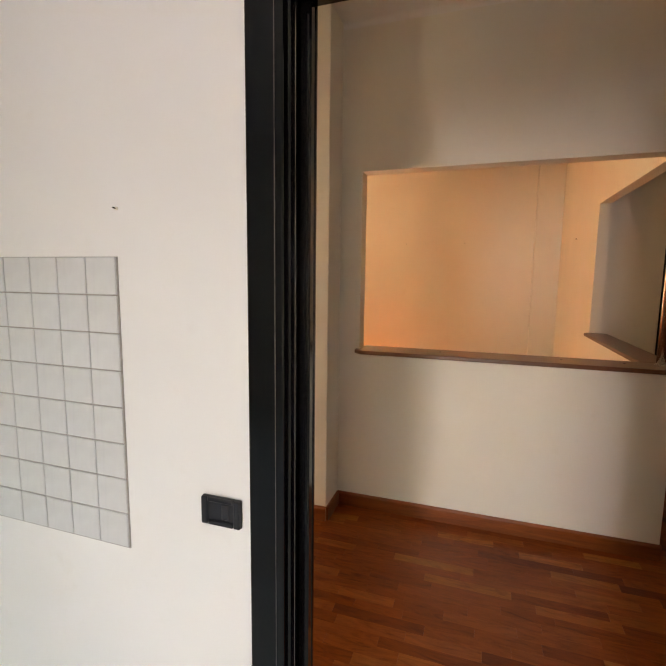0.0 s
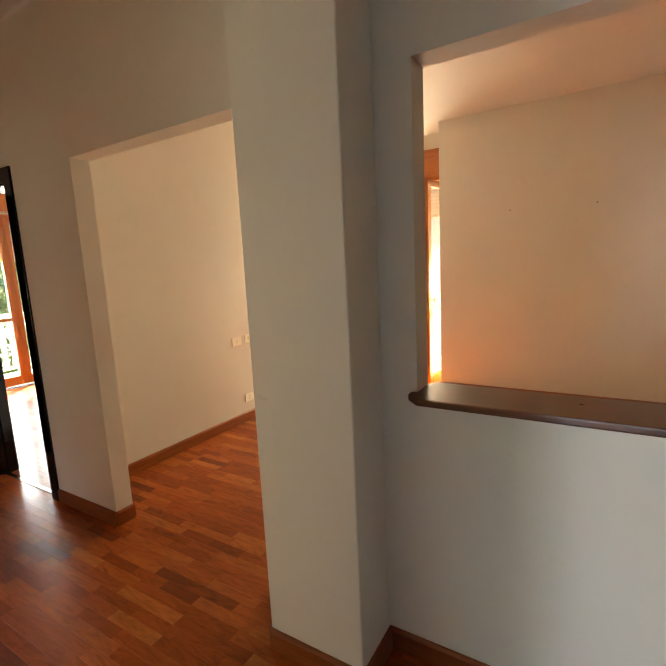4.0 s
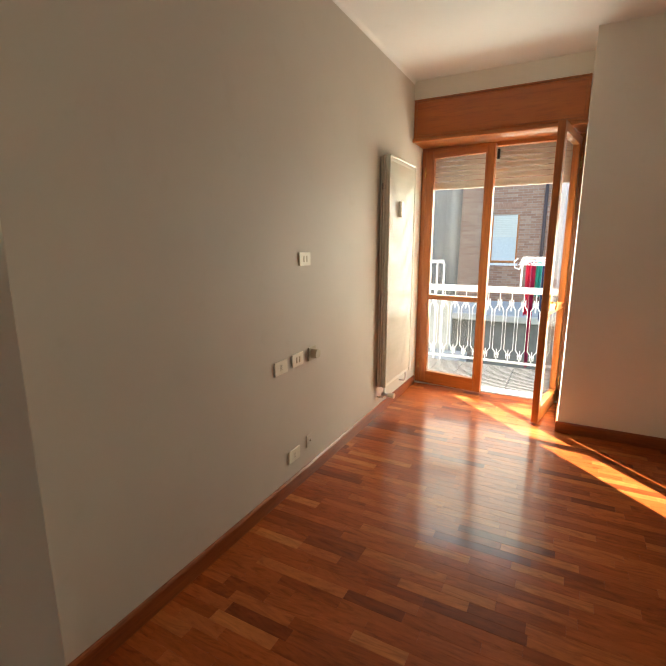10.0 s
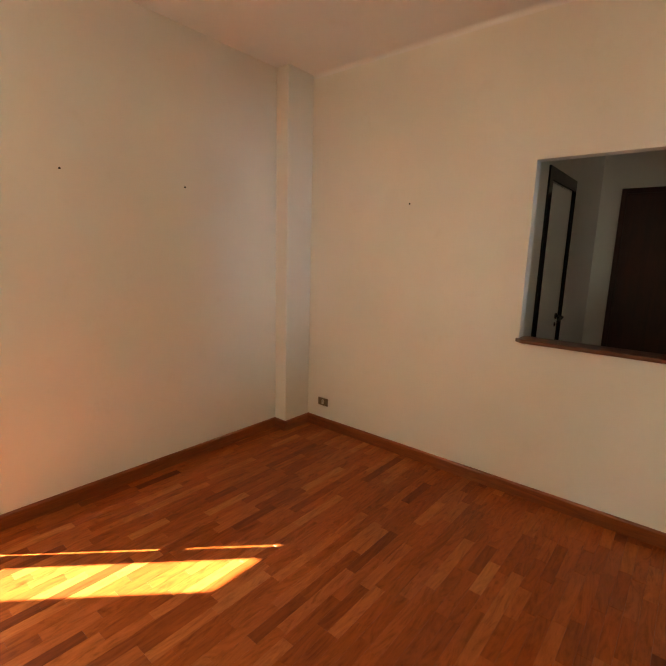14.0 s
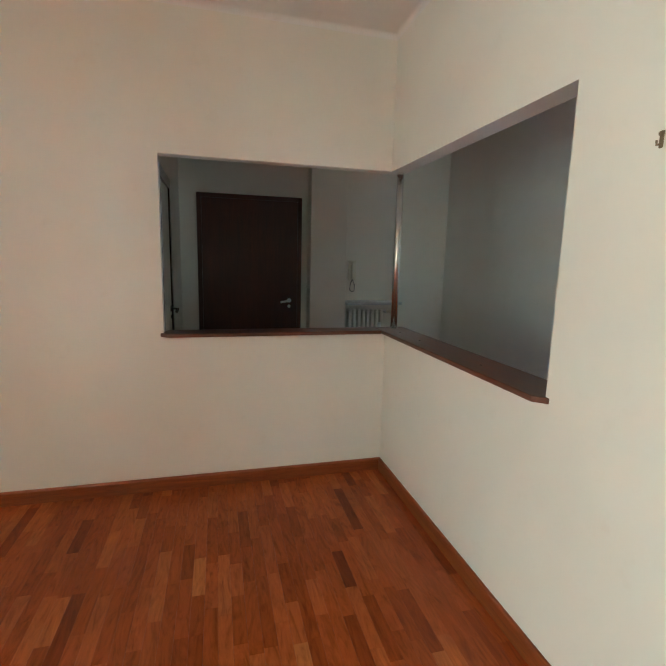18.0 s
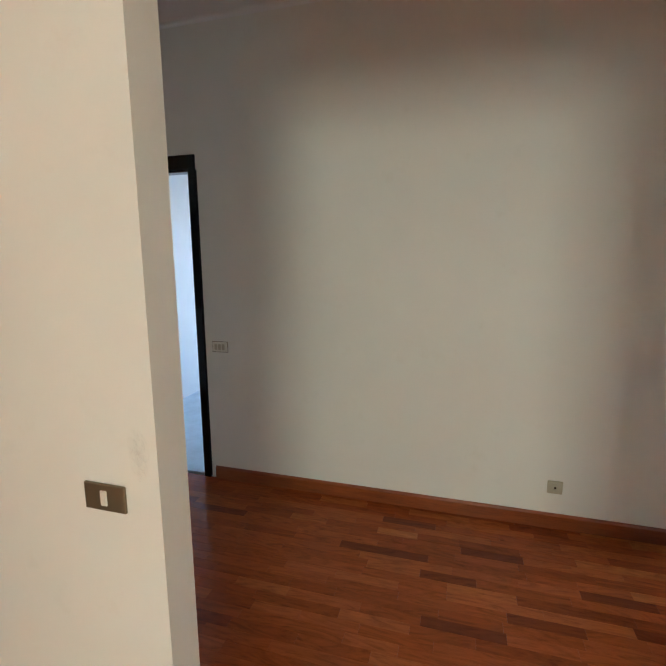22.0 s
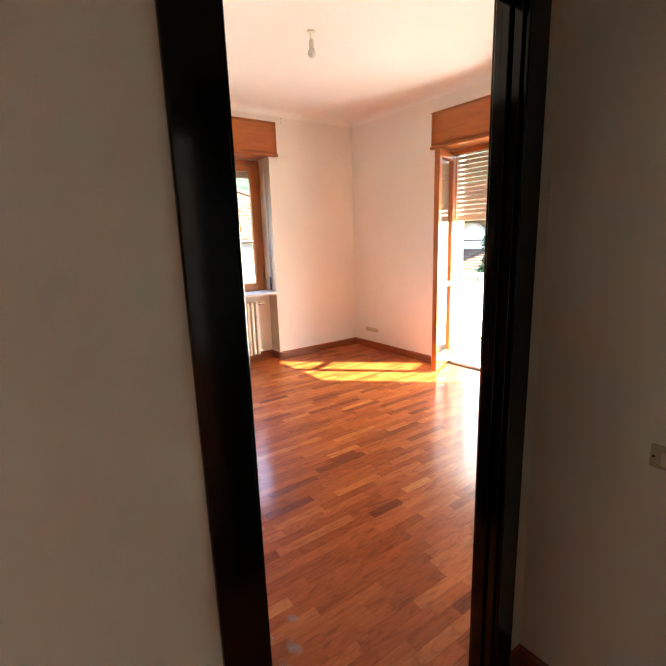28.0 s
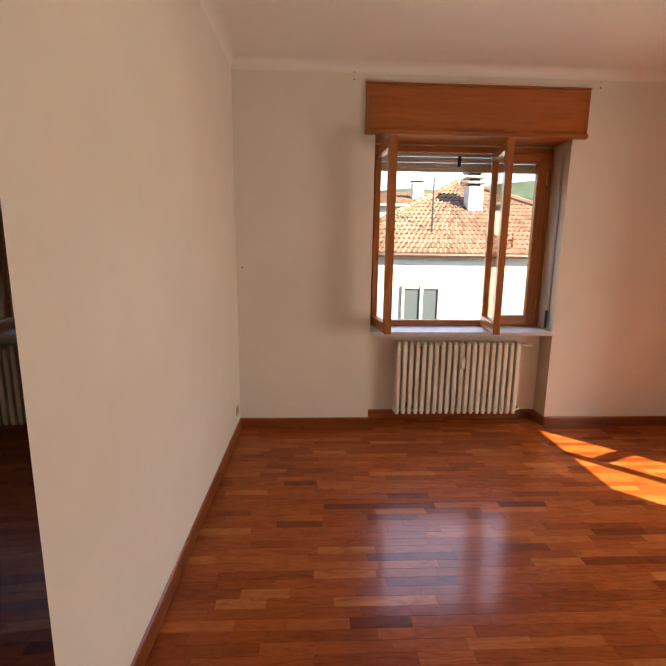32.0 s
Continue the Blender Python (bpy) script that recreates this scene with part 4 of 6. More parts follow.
shelf = thing("shelf_board", (0, 0, 0), 0, "white marble shelf above the entrance radiator", "shelf")
part("board", box(3.80, XE - 0.001, 1.62, 2.322, 0.985, 1.02, 0.004), MARBLE, shelf)
intercom = thing("intercom", (XE, 2.20, 1.27), 0, "cream wall intercom handset by the entrance", "intercom")
part("base", box(-0.035, -0.001, -0.05, 0.05, 0.0, 0.24, 0.006), IVORY, intercom)
bm = box(-0.078, -0.036, -0.028, 0.022, 0.01, 0.23, 0.012, None, 2)
part("handset", bm, IVORY, intercom)
part("cord", tube([(-0.045 + 0.008 * math.sin(k), 0.0 - 0.03 * math.sin(k * 0.21), 0.02 - 0.16 * math.sin(k * math.pi / 30)) for k in range(31)], 0.004, 6), DARKPLATE, intercom, "dark curly cord")

# ---- switches and sockets ----
def plate(name, place, rz, w, h, mat, label, mods=(), cat="switch", mod_mat=None, d=0.009):
    """A wall plate: local x to the right as one faces it, y into the wall."""
    t = thing(name, place, rz, label, cat)
    part("cover", box(-w / 2, w / 2, -d, -0.001, -h / 2, h / 2, 0.003, None, 2), mat, t)
    for x, kind in mods:
        if kind == "rocker":
            part("rocker", box(x - 0.010, x + 0.010, -d - 0.005, -d + 0.001, -0.020, 0.020, 0.003), mod_mat or IVORY, t)
        elif kind == "socket":
            part("insert", box(x - 0.011, x + 0.011, -d - 0.0015, -d + 0.001, -0.021, 0.021, 0.002), mod_mat or IVORY, t)
            for z in (-0.010, 0.0, 0.010):
                part("pin_hole", tube([(x, -d - 0.0022, z), (x, -d - 0.001, z)], 0.0026, 8), HOLE, t)
        elif kind == "slot":
            part("insert", box(x - 0.006, x + 0.006, -d - 0.0022, -d + 0.001, -0.018, 0.018, 0.001), BEIGE, t)
        elif kind == "ring":
            for rr, out in ((0.031, 0.0015), (0.022, 0.0035)):
                part("ring", tube([(x, -d - out, 0), (x, -d - out + 0.0012, 0), (x, -d + 0.001, 0)], [rr - 0.002, rr, rr + 0.0015], 24), mod_mat or BEIGE, t)
            part("jack", tube([(x, -d - 0.006, 0), (x, -d - 0.002, 0)], 0.006, 12), DARKSTEEL, t)
    return t


# facing directions: a plate on a wall that one faces looking north has rz 0
plate("wall_switch", (0.183, YS0, 0.888), 0, 0.109, 0.072, DARKPLATE, "dark grey switch plate on the white kitchen wall", [(0.012, "rocker")], mod_mat=DARKPLATE)
kitchen_plate = bpy.data.objects["wall_switch"]
for b in ((-0.0545, -0.036, -0.036, 0.036), (0.036, 0.0545, -0.036, 0.036), (-0.036, 0.036, 0.024, 0.036), (-0.036, 0.036, -0.036, -0.024)):
    part("rim", box(b[0], b[1], -0.017, -0.0085, b[2], b[3], 0.003), DARKPLATE, kitchen_plate)
plate("wall_switch", (0.226, YS1, 0.934), 180, 0.108, 0.065, IVORY, "ivory switch plate beside the kitchen door", [(-0.027, "rocker"), (0.0, "rocker"), (0.027, "rocker")], mod_mat=BEIGE)
part("back_frame", box(-0.058, 0.058, -0.004, -0.001, -0.0365, 0.0365, 0.001), BRONZE, bpy.data.objects["wall_switch.001"], "thin brownish frame behind the cover")
plate("aerial_socket", (-1.830, YS1, 0.245), 180, 0.078, 0.074, BEIGE, "beige round aerial socket low on the wall", [(0, "ring")], "socket")
plate("wall_switch", (XW, 1.306, 0.929), 90, 0.122, 0.06, BEIGE, "beige triple switch plate beside the bathroom door", [(-0.027, "rocker"), (0.0, "rocker"), (0.027, "rocker")], mod_mat=IVORY)
for x in (-0.052, 0.052):
    part("screw", tube([(x, -0.0105, 0), (x, -0.008, 0)], 0.0032, 10), DARKSTEEL, bpy.data.objects["wall_switch.002"], "small steel cover screw")
for y, z, kinds, lab in ((4.505, 1.390, [(-0.016, "slot"), (0.016, "slot")], "ivory double socket on the grey wall"), (4.235, 0.800, [(0, "socket")], "ivory single socket on the grey wall"),
                         (4.408, 0.806, [(-0.016, "slot"), (0.016, "slot")], "ivory double socket on the grey wall"), (4.352, 0.224, [(0, "socket")], "ivory single socket low on the grey wall")):
    plate("wall_socket", (XL, y, z), 90, 0.122, 0.078, IVORY, lab, kinds, "socket")
cp = plate("cable_outlet", (XL, 4.575, 0.808), 90, 0.085, 0.085, BEIGE, "beige cable outlet with a round cap", (), "socket")
part("cap", tube([(0, -0.008, 0), (0, -0.05, 0)], [0.032, 0.028], 18), BEIGE, cp)
plate("blank_plate", (XL, 4.525, 0.247), 90, 0.062, 0.078, GREY, "blank plate painted over in grey", [(0, "ring")], "socket", GREY)
plate("wall_socket", (XB0, 5.722, 0.234), -90, 0.108, 0.068, BRONZE, "bronze coloured socket low on the wall", [(0, "socket")], "socket")
plate("wall_switch", (-0.498, YA1, 0.944), 180, 0.117, 0.068, BRONZE, "bronze coloured switch plate with an ivory rocker", [(0, "rocker")])
plate("wall_socket", (-0.475, YA1, 0.217), 180, 0.117, 0.068, BRONZE, "bronze coloured double socket near the floor", [(-0.022, "socket"), (0.022, "socket")], "socket")
plate("wall_socket", (BX0, -2.865, 0.250), 90, 0.25, 0.055, BEIGE, "long beige socket strip low on the bedroom wall", [(-0.08, "socket"), (-0.03, "socket"), (0.03, "socket"), (0.08, "socket")], "socket", BEIGE)
plate("wall_socket", (BX1, -3.06, 0.215), -90, 0.075, 0.07, BEIGE, "beige socket low on the bedroom side wall", [(0, "socket")], "socket", BEIGE)
hook = thing("wall_hook", (-0.25, YA1, 1.828), 180, "small bronze picture hook on the wall", "hook")
part("stem", box(-0.006, 0.006, -0.006, -0.001, -0.022, 0.022, 0.002), BRONZE, hook)
part("bow", tube([(0, -0.006, -0.012), (0, -0.018, -0.016), (0, -0.020, -0.004)], 0.003, 6), BRONZE, hook)
part("screw", tube([(0, -0.010, 0.014), (0, -0.005, 0.014)], 0.006, 8), BRONZE, hook)
for nm, x, y, z, rz in (("nail", -0.222, YN, 1.928, 0), ("nail", 0.528, YN, 1.923, 0), ("nail", XB0, 4.96, 1.877, -90), ("nail", -2.25, BY0, 1.39, 180)):
    n = thing(nm, (x, y, z), rz, "small dark nail head in the painted plaster", "nail")
    part("head", tube([(0, -0.012, 0), (0, -0.008, 0)], 0.006, 8), HOLE, n)
    part("shaft", tube([(0, -0.009, 0), (0, 0.004, 0)], 0.002, 6), HOLE, n)

bulb = thing("ceiling_bulb", (-4.29, -1.34, HB), 0, "bare bulb in a white holder hanging from the bedroom ceiling", "lamp")
part("rose", tube([(0, 0, -0.012), (0, 0, -0.001)], 0.030, 16), IVORY, bulb)
part("cord", tube([(0, 0, -0.010), (0.008, 0.004, -0.035), (0.003, 0, -0.06)], 0.004, 6), IVORY, bulb)
part("holder", tube([(0, 0, -0.055), (0, 0, -0.07), (0, 0, -0.115)], [0.012, 0.019, 0.019], 14), IVORY, bulb, smooth=True)
part("bulb", tube([(0, 0, -0.112), (0, 0, -0.13), (0, 0, -0.15), (0, 0, -0.168), (0, 0, -0.178)], [0.014, 0.024, 0.029, 0.022, 0.006], 14), BULBGLASS, bulb, "clear glass bulb, off", smooth=True)

# marble sill of the bedroom window
sill = part("window_sill", box(BNX0 + 0.002, BNX1 - 0.002, -3.52, BY0 + 0.028, 0.832, 0.862, 0.005), MARBLE)
tagged(sill, "pale grey marble window sill", "sill", kind="structure")
strap = thing("shutter_strap", (BNX0 + 0.012, BY0 - 0.10, 0.90), 0, "grey shutter strap in its wall guide", "strap")
part("strap", box(0.0, 0.002, -0.01, 0.012, 0.0, 1.45), CONCRETE, strap)
part("winder", box(0, 0.014, -0.015, 0.017, -0.02, 0.14, 0.004), DARKPLATE, strap, "dark strap winder")

# ---- kitchen wall tiles ----
tiles = thing("tile_panel", (-0.110, YS0, 0.727), 0, "patch of worn white square wall tiles", "tiles")
part("bed", box(-0.80, 0.0005, -0.004, -0.0005, -0.003, 0.7835), GROUT, tiles)
bm = box(-0.0478, 0.0478, -0.009, -0.0035, -0.0475, 0.0475, 0.0015)
first = None
for i in range(8):
    for j in range(8):
        at = pose(-0.0495 - 0.0985 * i, 0, 0.0490 + 0.0980 * j)
        if first is None:
            first = part("tile", bm, TILEW, tiles, "", at)
        else:
            shared("tile", first.data, tiles, at)


# ---- blank plate, thresholds, screw holes, stains ----
plate("blank_plate", (XW, 1.285, 0.20), 90, 0.11, 0.11, WHITE, "blank cover plate painted over in cream", (), "plate", d=0.004)
for nm, b in (("threshold_strip", (-3.288, -2.550, YA0 + 0.02, YA0 + 0.05, 0.0, 0.004)), ("threshold_strip", (XW - 0.050, XW - 0.020, 1.501, 2.199, 0.0025, 0.006))):
    tagged(part(nm, box(*b, 0.0015), DARKSTEEL), "thin dark metal threshold strip in the doorway", "threshold", kind="structure")
anchor = thing("wall_anchor", (-0.105, YS0, 1.628), 0, "small screw anchor in chipped white plaster", "anchor")
part("plug", tube([(0, -0.006, 0), (0, 0.004, 0)], 0.004, 8), IVORY, anchor)
part("screw", tube([(0, -0.014, 0.001), (0, -0.002, 0)], 0.002, 6), HOLE, anchor)
for x, z in ((-3.144, 2.89), (-3.144, 2.84), (-5.10, 2.87), (-5.10, 2.83)):
    n = thing("screw_hole", (x, BY0, z), 180, "small dark screw hole above the window box", "screw hole", "screw holes by the bedroom window")
    part("hole", tube([(0, -0.002, 0), (0, 0.004, 0)], 0.005, 8), HOLE, n)


def stain(name, place, rot, w, h, mat, label, seed):
    """A thin uneven patch on a surface; local z is the surface's outward side."""
    rng = random.Random(seed)
    bm = bmesh.new()
    n = 22
    rim = [(0.5 * w * math.cos(2 * math.pi * k / n) * rng.uniform(0.75, 1.05), 0.5 * h * math.sin(2 * math.pi * k / n) * rng.uniform(0.75, 1.05)) for k in range(n)]
    lo = [bm.verts.new((x, y, 0.0)) for x, y in rim]
    hi = [bm.verts.new((x, y, 0.0006)) for x, y in rim]
    bm.faces.new(lo[::-1])
    bm.faces.new(hi)
    for k in range(n):
        bm.faces.new((lo[k], lo[(k + 1) % n], hi[(k + 1) % n], hi[k]))
    ob = part(name, bm, mat, None)
    ob.matrix_world = pose(*place, *rot)
    return tagged(ob, label, "stain")


for x, y, w, h, a in ((-2.92, 0.40, 0.05, 0.10, 20), (-2.84, 0.46, 0.06, 0.12, -15), (-2.98, 0.28, 0.04, 0.07, 40), (-2.86, 0.30, 0.05, 0.08, 5)):
    stain("floor_smudge", (x, y, 0.0004), (0, 0, a), w, h, DUST, "faint whitish smudge on the varnished parquet", int(1000 * w + a))
stain("wall_smudge", (-0.598, YA1 + 0.0005, 1.06), (-90, 0, 0), 0.07, 0.16, GRIME, "yellowish hand mark on the wall by the opening", 4)
stain("wall_smudge", (-0.425, 2.3475, 1.02), (90, 0, 0), 0.07, 0.03, GRIME, "small grey scuff on the pillar", 6)

# ---- outside ----
GROUND = -6.6
tagged(part("ground", box(-700, 700, -700, 700, GROUND - 0.3, GROUND), ASPHALT), "grey asphalt and yards far below", "ground", kind="structure")


def hills():
    bm = bmesh.new()
    lo, hi, top = [], [], []
    n = 140
    for k in range(n):
        a = 2 * math.pi * k / n
        r = 330
        h = 46 + 26 * (0.5 + noise.noise((math.cos(a) * 2.2, math.sin(a) * 2.2, 3.1))) + 5 * noise.noise((math.cos(a) * 16, math.sin(a) * 16, 1.0))
        lo.append(bm.verts.new((r * math.cos(a), r * math.sin(a), GROUND - 1)))
        hi.append(bm.verts.new((1.25 * r * math.cos(a), 1.25 * r * math.sin(a), h * 0.8)))
        top.append(bm.verts.new((1.45 * r * math.cos(a), 1.45 * r * math.sin(a), h * 1.25)))
    for k in range(n):
        j = (k + 1) % n
        bm.faces.new((lo[k], lo[j], hi[j], hi[k]))
        bm.faces.new((hi[k], hi[j], top[j], top[k]))
    return bm


tagged(part("backdrop", hills(), HILLS, smooth=True), "wooded green hills on the horizon", "hills", kind="structure")


def balcony(name, x0, x1, y0, y1, label):
    t = tagged(part(name, box(x0, x1, y0, y1, -0.30, -0.035), CONCRETE), label, "balcony", kind="structure")
    return t


def balcony_tiles(parent, x0, x1, y0, y1, s=0.30):
    """Ribbed paving: pale slabs with dark strips, joined by rows into single pieces."""
    me = None
    x = x0
    while x < x1 - 0.02:
        y = y0
        while y < y1 - 0.02:
            if me is None:
                bm = box(0.004, s - 0.004, 0.004, s - 0.004, -0.035, -0.012, 0.002)
                first = part("tile", bm, BALTILE, parent, "", pose(x, y, 0))
                me = first.data
                bm = bmesh.new()
                for k in range(-4, 5):
                    c, w = k * s / 5, 0.011
                    ends = [(max(0.006, c + 0.006), max(0.006, 0.006 - c)), (min(s - 0.006, s - 0.006 + c), min(s - 0.006, s - 0.006 - c))]
                    lo = [bm.verts.new((ex + o, ey - o, -0.013)) for ex, ey in ends for o in (-w / 2, w / 2)]
                    hi = [bm.verts.new((ex + o, ey - o, -0.009)) for ex, ey in ends for o in (-w / 2, w / 2)]
                    bm.faces.new((hi[0], hi[1], hi[3], hi[2]))
                    for i, j in ((0, 1), (1, 3), (3, 2), (2, 0)):
                        bm.faces.new((lo[i], lo[j], hi[j], hi[i]))
                rib = part("tile_ribs", bm, BALTILE2, parent, "", pose(x, y, 0))
            else:
                shared("tile", me, parent, pose(x, y, 0))
                shared("tile_ribs", rib.data, parent, pose(x, y, 0))
            y += s
        x += s


bal_n = balcony("balcony_north", XL - 1.3, XA + 1.6, YF, 8.0, "tiled concrete balcony in front of the living room")
balcony_tiles(bal_n, XL - 1.2, XA + 1.5, YF, 7.9)
bal_w = balcony("balcony_west", -7.70, OUT, -2.9, 6.0, "tiled concrete balcony along the west front")
balcony_tiles(bal_w, -7.66, OUT, -2.8, 0.5)


def scroll_baluster():
    """Wrought bar that splits into a long loop, with small prongs at both ends; local x along the railing."""
    bm = bmesh.new()
    r = 0.0055
    tube([(0, 0, 0.03), (0, 0, 0.13)], r, 6, bm)
    tube([(0, 0, 0.78), (0, 0, 0.90)], r, 6, bm)
    for s in (1, -1):
        tube([(s * 0.010, 0, 0.13), (s * 0.018, 0, 0.16), (s * 0.050, 0, 0.205), (s * 0.050, 0, 0.69), (s * 0.018, 0, 0.745), (s * 0.010, 0, 0.78)], r, 6, bm)
        tube([(s * 0.020, 0, 0.09), (s * 0.020, 0, 0.165)], r * 0.9, 6, bm)
        tube([(s * 0.020, 0, 0.735), (s * 0.020, 0, 0.815)], r * 0.9, 6, bm)
    tube([(0, 0, 0.12), (0, 0, 0.20)], r, 6, bm)
    tube([(0, 0, 0.68), (0, 0, 0.78)], r, 6, bm)
    box(-0.028, 0.028, -0.008, 0.008, 0.128, 0.145, 0.002, bm)
    box(-0.028, 0.028, -0.008, 0.008, 0.765, 0.782, 0.002, bm)
    return bm


rail = thing("balcony_railing", (XL - 1.25, 7.90, 0), 0, "white wrought iron railing of the living room balcony", "railing")
LEN = XA + 1.55 - XL + 1.25
part("handrail", box(0, LEN, -0.035, 0.035, 0.895, 0.968, 0.008), WHITEIRON, rail)
part("foot_rail", box(0, LEN, -0.015, 0.015, 0.035, 0.062, 0.004), WHITEIRON, rail)
first = part("baluster", scroll_baluster(), WHITEIRON, rail, "", pose(0.07, 0, 0))
for k in range(1, int(LEN / 0.133)):
    shared("baluster", first.data, rail, pose(0.07 + 0.133 * k, 0, 0))
for x in (0.01, LEN - 0.01):
    part("post", box(x - 0.015, x + 0.015, -0.015, 0.015, -0.035, 0.90, 0.003), WHITEIRON, rail)


def board_baluster():
    """Flat sawn baluster with cut-in shoulders near both ends; local x along the railing."""
    w = 0.030
    right = [(w, 0.03), (w, 0.07), (0.018, 0.085), (0.040, 0.105), (0.040, 0.15), (w, 0.19), (w, 0.70), (0.040, 0.74), (0.040, 0.80), (0.018, 0.83), (w, 0.85), (w, 0.90)]
    pts = right + [(-a, z) for a, z in reversed(right)]
    bm = bmesh.new()
    p = [bm.verts.new((a, -0.012, z)) for a, z in pts]
    q = [bm.verts.new((a, 0.012, z)) for a, z in pts]
    n = len(pts)
    for k in range(n):
        bm.faces.new((p[k], p[(k + 1) % n], q[(k + 1) % n], q[k]))
    for k in range(n // 2 - 1):
        bm.faces.new((p[k], p[k + 1], p[n - 2 - k], p[n - 1 - k]))
        bm.faces.new((q[n - 1 - k], q[n - 2 - k], q[k + 1], q[k]))
    return bm


rail = thing("balcony_railing", (-7.60, -2.55, 0), 90, "white railing of broad shaped balusters on the west balcony", "railing")
LEN = 8.4
part("handrail", box(0, LEN, -0.045, 0.045, 0.885, 0.945, 0.008), WHITEIRON, rail)
part("foot_rail", box(0, LEN, -0.03, 0.03, 0.035, 0.075, 0.005), WHITEIRON, rail)
first = part("baluster", board_baluster(), WHITEIRON, rail, "", pose(0.10, 0, 0))
for k in range(1, int(LEN / 0.132)):
    shared("baluster", first.data, rail, pose(0.10 + 0.132 * k, 0, 0))
for x in (0.02, LEN / 3, 2 * LEN / 3, LEN - 0.02):
    part("post", box(x - 0.02, x + 0.02, -0.02, 0.02, -0.035, 0.89, 0.003), WHITEIRON, rail)
tagged(part("balcony_column", box(-7.66, -7.54, -2.68, -2.55, -0.035, HB, 0.006), WHITEIRON), "white square balcony column", "column", kind="structure")
tagged(part("balcony_roof", box(-7.62, OUT, -2.9, 6.0, HB, HB + 0.2), STUCCO), "white balcony above", "balcony", kind="structure")


# clothes drying outside the living room railing
rack = thing("drying_rack", (-1.46, 7.95, 0), 0, "white folding clothes rack hooked outside the railing", "clothes rack")
for x in (0.0, 0.26):
    part("arm", tube([(x, 0.0, 0.97), (x, 0.05, 1.22), (x, 0.62, 1.30)], 0.010, 8), WHITEIRON, rack)
for k in range(6):
    part("bar", tube([(-0.05, 0.10 + 0.1 * k, 1.225 + 0.015 * k), (0.32, 0.10 + 0.1 * k, 1.225 + 0.015 * k)], 0.006, 8), WHITEIRON, rack)
part("hook", tube([(-0.06, 0.1, 1.30), (-0.10, 0.1, 1.26), (-0.09, 0.1, 1.19), (-0.04, 0.1, 1.17), (-0.02, 0.1, 1.21)], 0.008, 8), WHITEIRON, rack)


def cloth(name, x, y, z, w, h, mat, label, seed):
    bm = bmesh.new()
    rng = random.Random(seed)
    ph = rng.uniform(0, 6)
    grid = [[bm.verts.new((x + w * (i / 7 - 0.5) * (1 - 0.18 * j / 10), y + 0.022 * math.sin(i * 1.7 + ph + j * 0.12) * (0.4 + j / 10), z - h * j / 10 - 0.012 * math.sin(i * 0.9 + ph))) for i in range(8)] for j in range(11)]
    for j in range(10):
        for i in range(7):
            bm.faces.new((grid[j][i], grid[j][i + 1], grid[j + 1][i + 1], grid[j + 1][i]))
    bmesh.ops.solidify(bm, geom=list(bm.faces), thickness=0.006)
    ob = part(name, bm, mat, None, smooth=True)
    return tagged(ob, label, "laundry", "clothes on the drying rack")


cloth("hanging_cloth", -1.395, 8.05, 1.24, 0.06, 0.62, RED, "red shirt hung on the rack", 1)
cloth("hanging_cloth", -1.345, 8.15, 1.25, 0.05, 1.30, CRIMSON, "long crimson garment hung on the rack", 6)
cloth("hanging_cloth", -1.365, 8.25, 1.27, 0.08, 0.34, LILAC, "lilac shirt hung on the rack", 2)
cloth("hanging_cloth", -1.285, 8.15, 1.25, 0.07, 0.40, TEAL, "teal shirt hung on the rack", 3)
cloth("hanging_cloth", -1.225, 8.35, 1.27, 0.08, 0.75, NAVY, "navy garment hung on the rack", 4)
cloth("hanging_cloth", -1.10, 8.45, 2.25, 0.16, 1.55, SHEET, "pale grey sheet hung from above", 5)


# grey sheeting on the neighbouring balcony
def sheeting(x0, x1, y, z0, z1):
    bm = bmesh.new()
    nx, nz = 26, 14
    grid = [[bm.verts.new((x0 + (x1 - x0) * i / nx, y + 0.07 * math.sin(i * 0.9 + 0.12 * j) + 0.05 * math.sin(i * 2.3 - j * 0.15), z0 + (z1 - z0) * j / nz)) for i in range(nx + 1)] for j in range(nz + 1)]
    for j in range(nz):
        for i in range(nx):
            bm.faces.new((grid[j][i], grid[j][i + 1], grid[j + 1][i + 1], grid[j + 1][i]))
    bmesh.ops.solidify(bm, geom=list(bm.faces), thickness=0.01)
    return bm


tarp = thing("tarpaulin", (0, 0, 0), 0, "grey sheeting hung round a neighbouring balcony", "tarpaulin")
part("sheet", sheeting(-4.9, -2.52, 9.5, 0.62, 2.9), TARP, tarp, smooth=True)
part("rail", box(-5.0, -2.73, 9.34, 9.38, 1.17, 1.22, 0.004), WHITEIRON, tarp)
for x in (-2.72, -2.83, -2.94, -3.05, -3.16, -3.27):
    part("post", box(x - 0.012, x + 0.012, 9.345, 9.375, -0.5, 1.169, 0.003), WHITEIRON, tarp)
part("slab", box(-5.0, -2.5, 9.3, 10.5, -0.75, -0.5, 0.01), CONCRETE, tarp)
part("wall", box(-5.0, -2.85, 10.5, 10.7, GROUND, 2.2), CONCRETE, tarp)

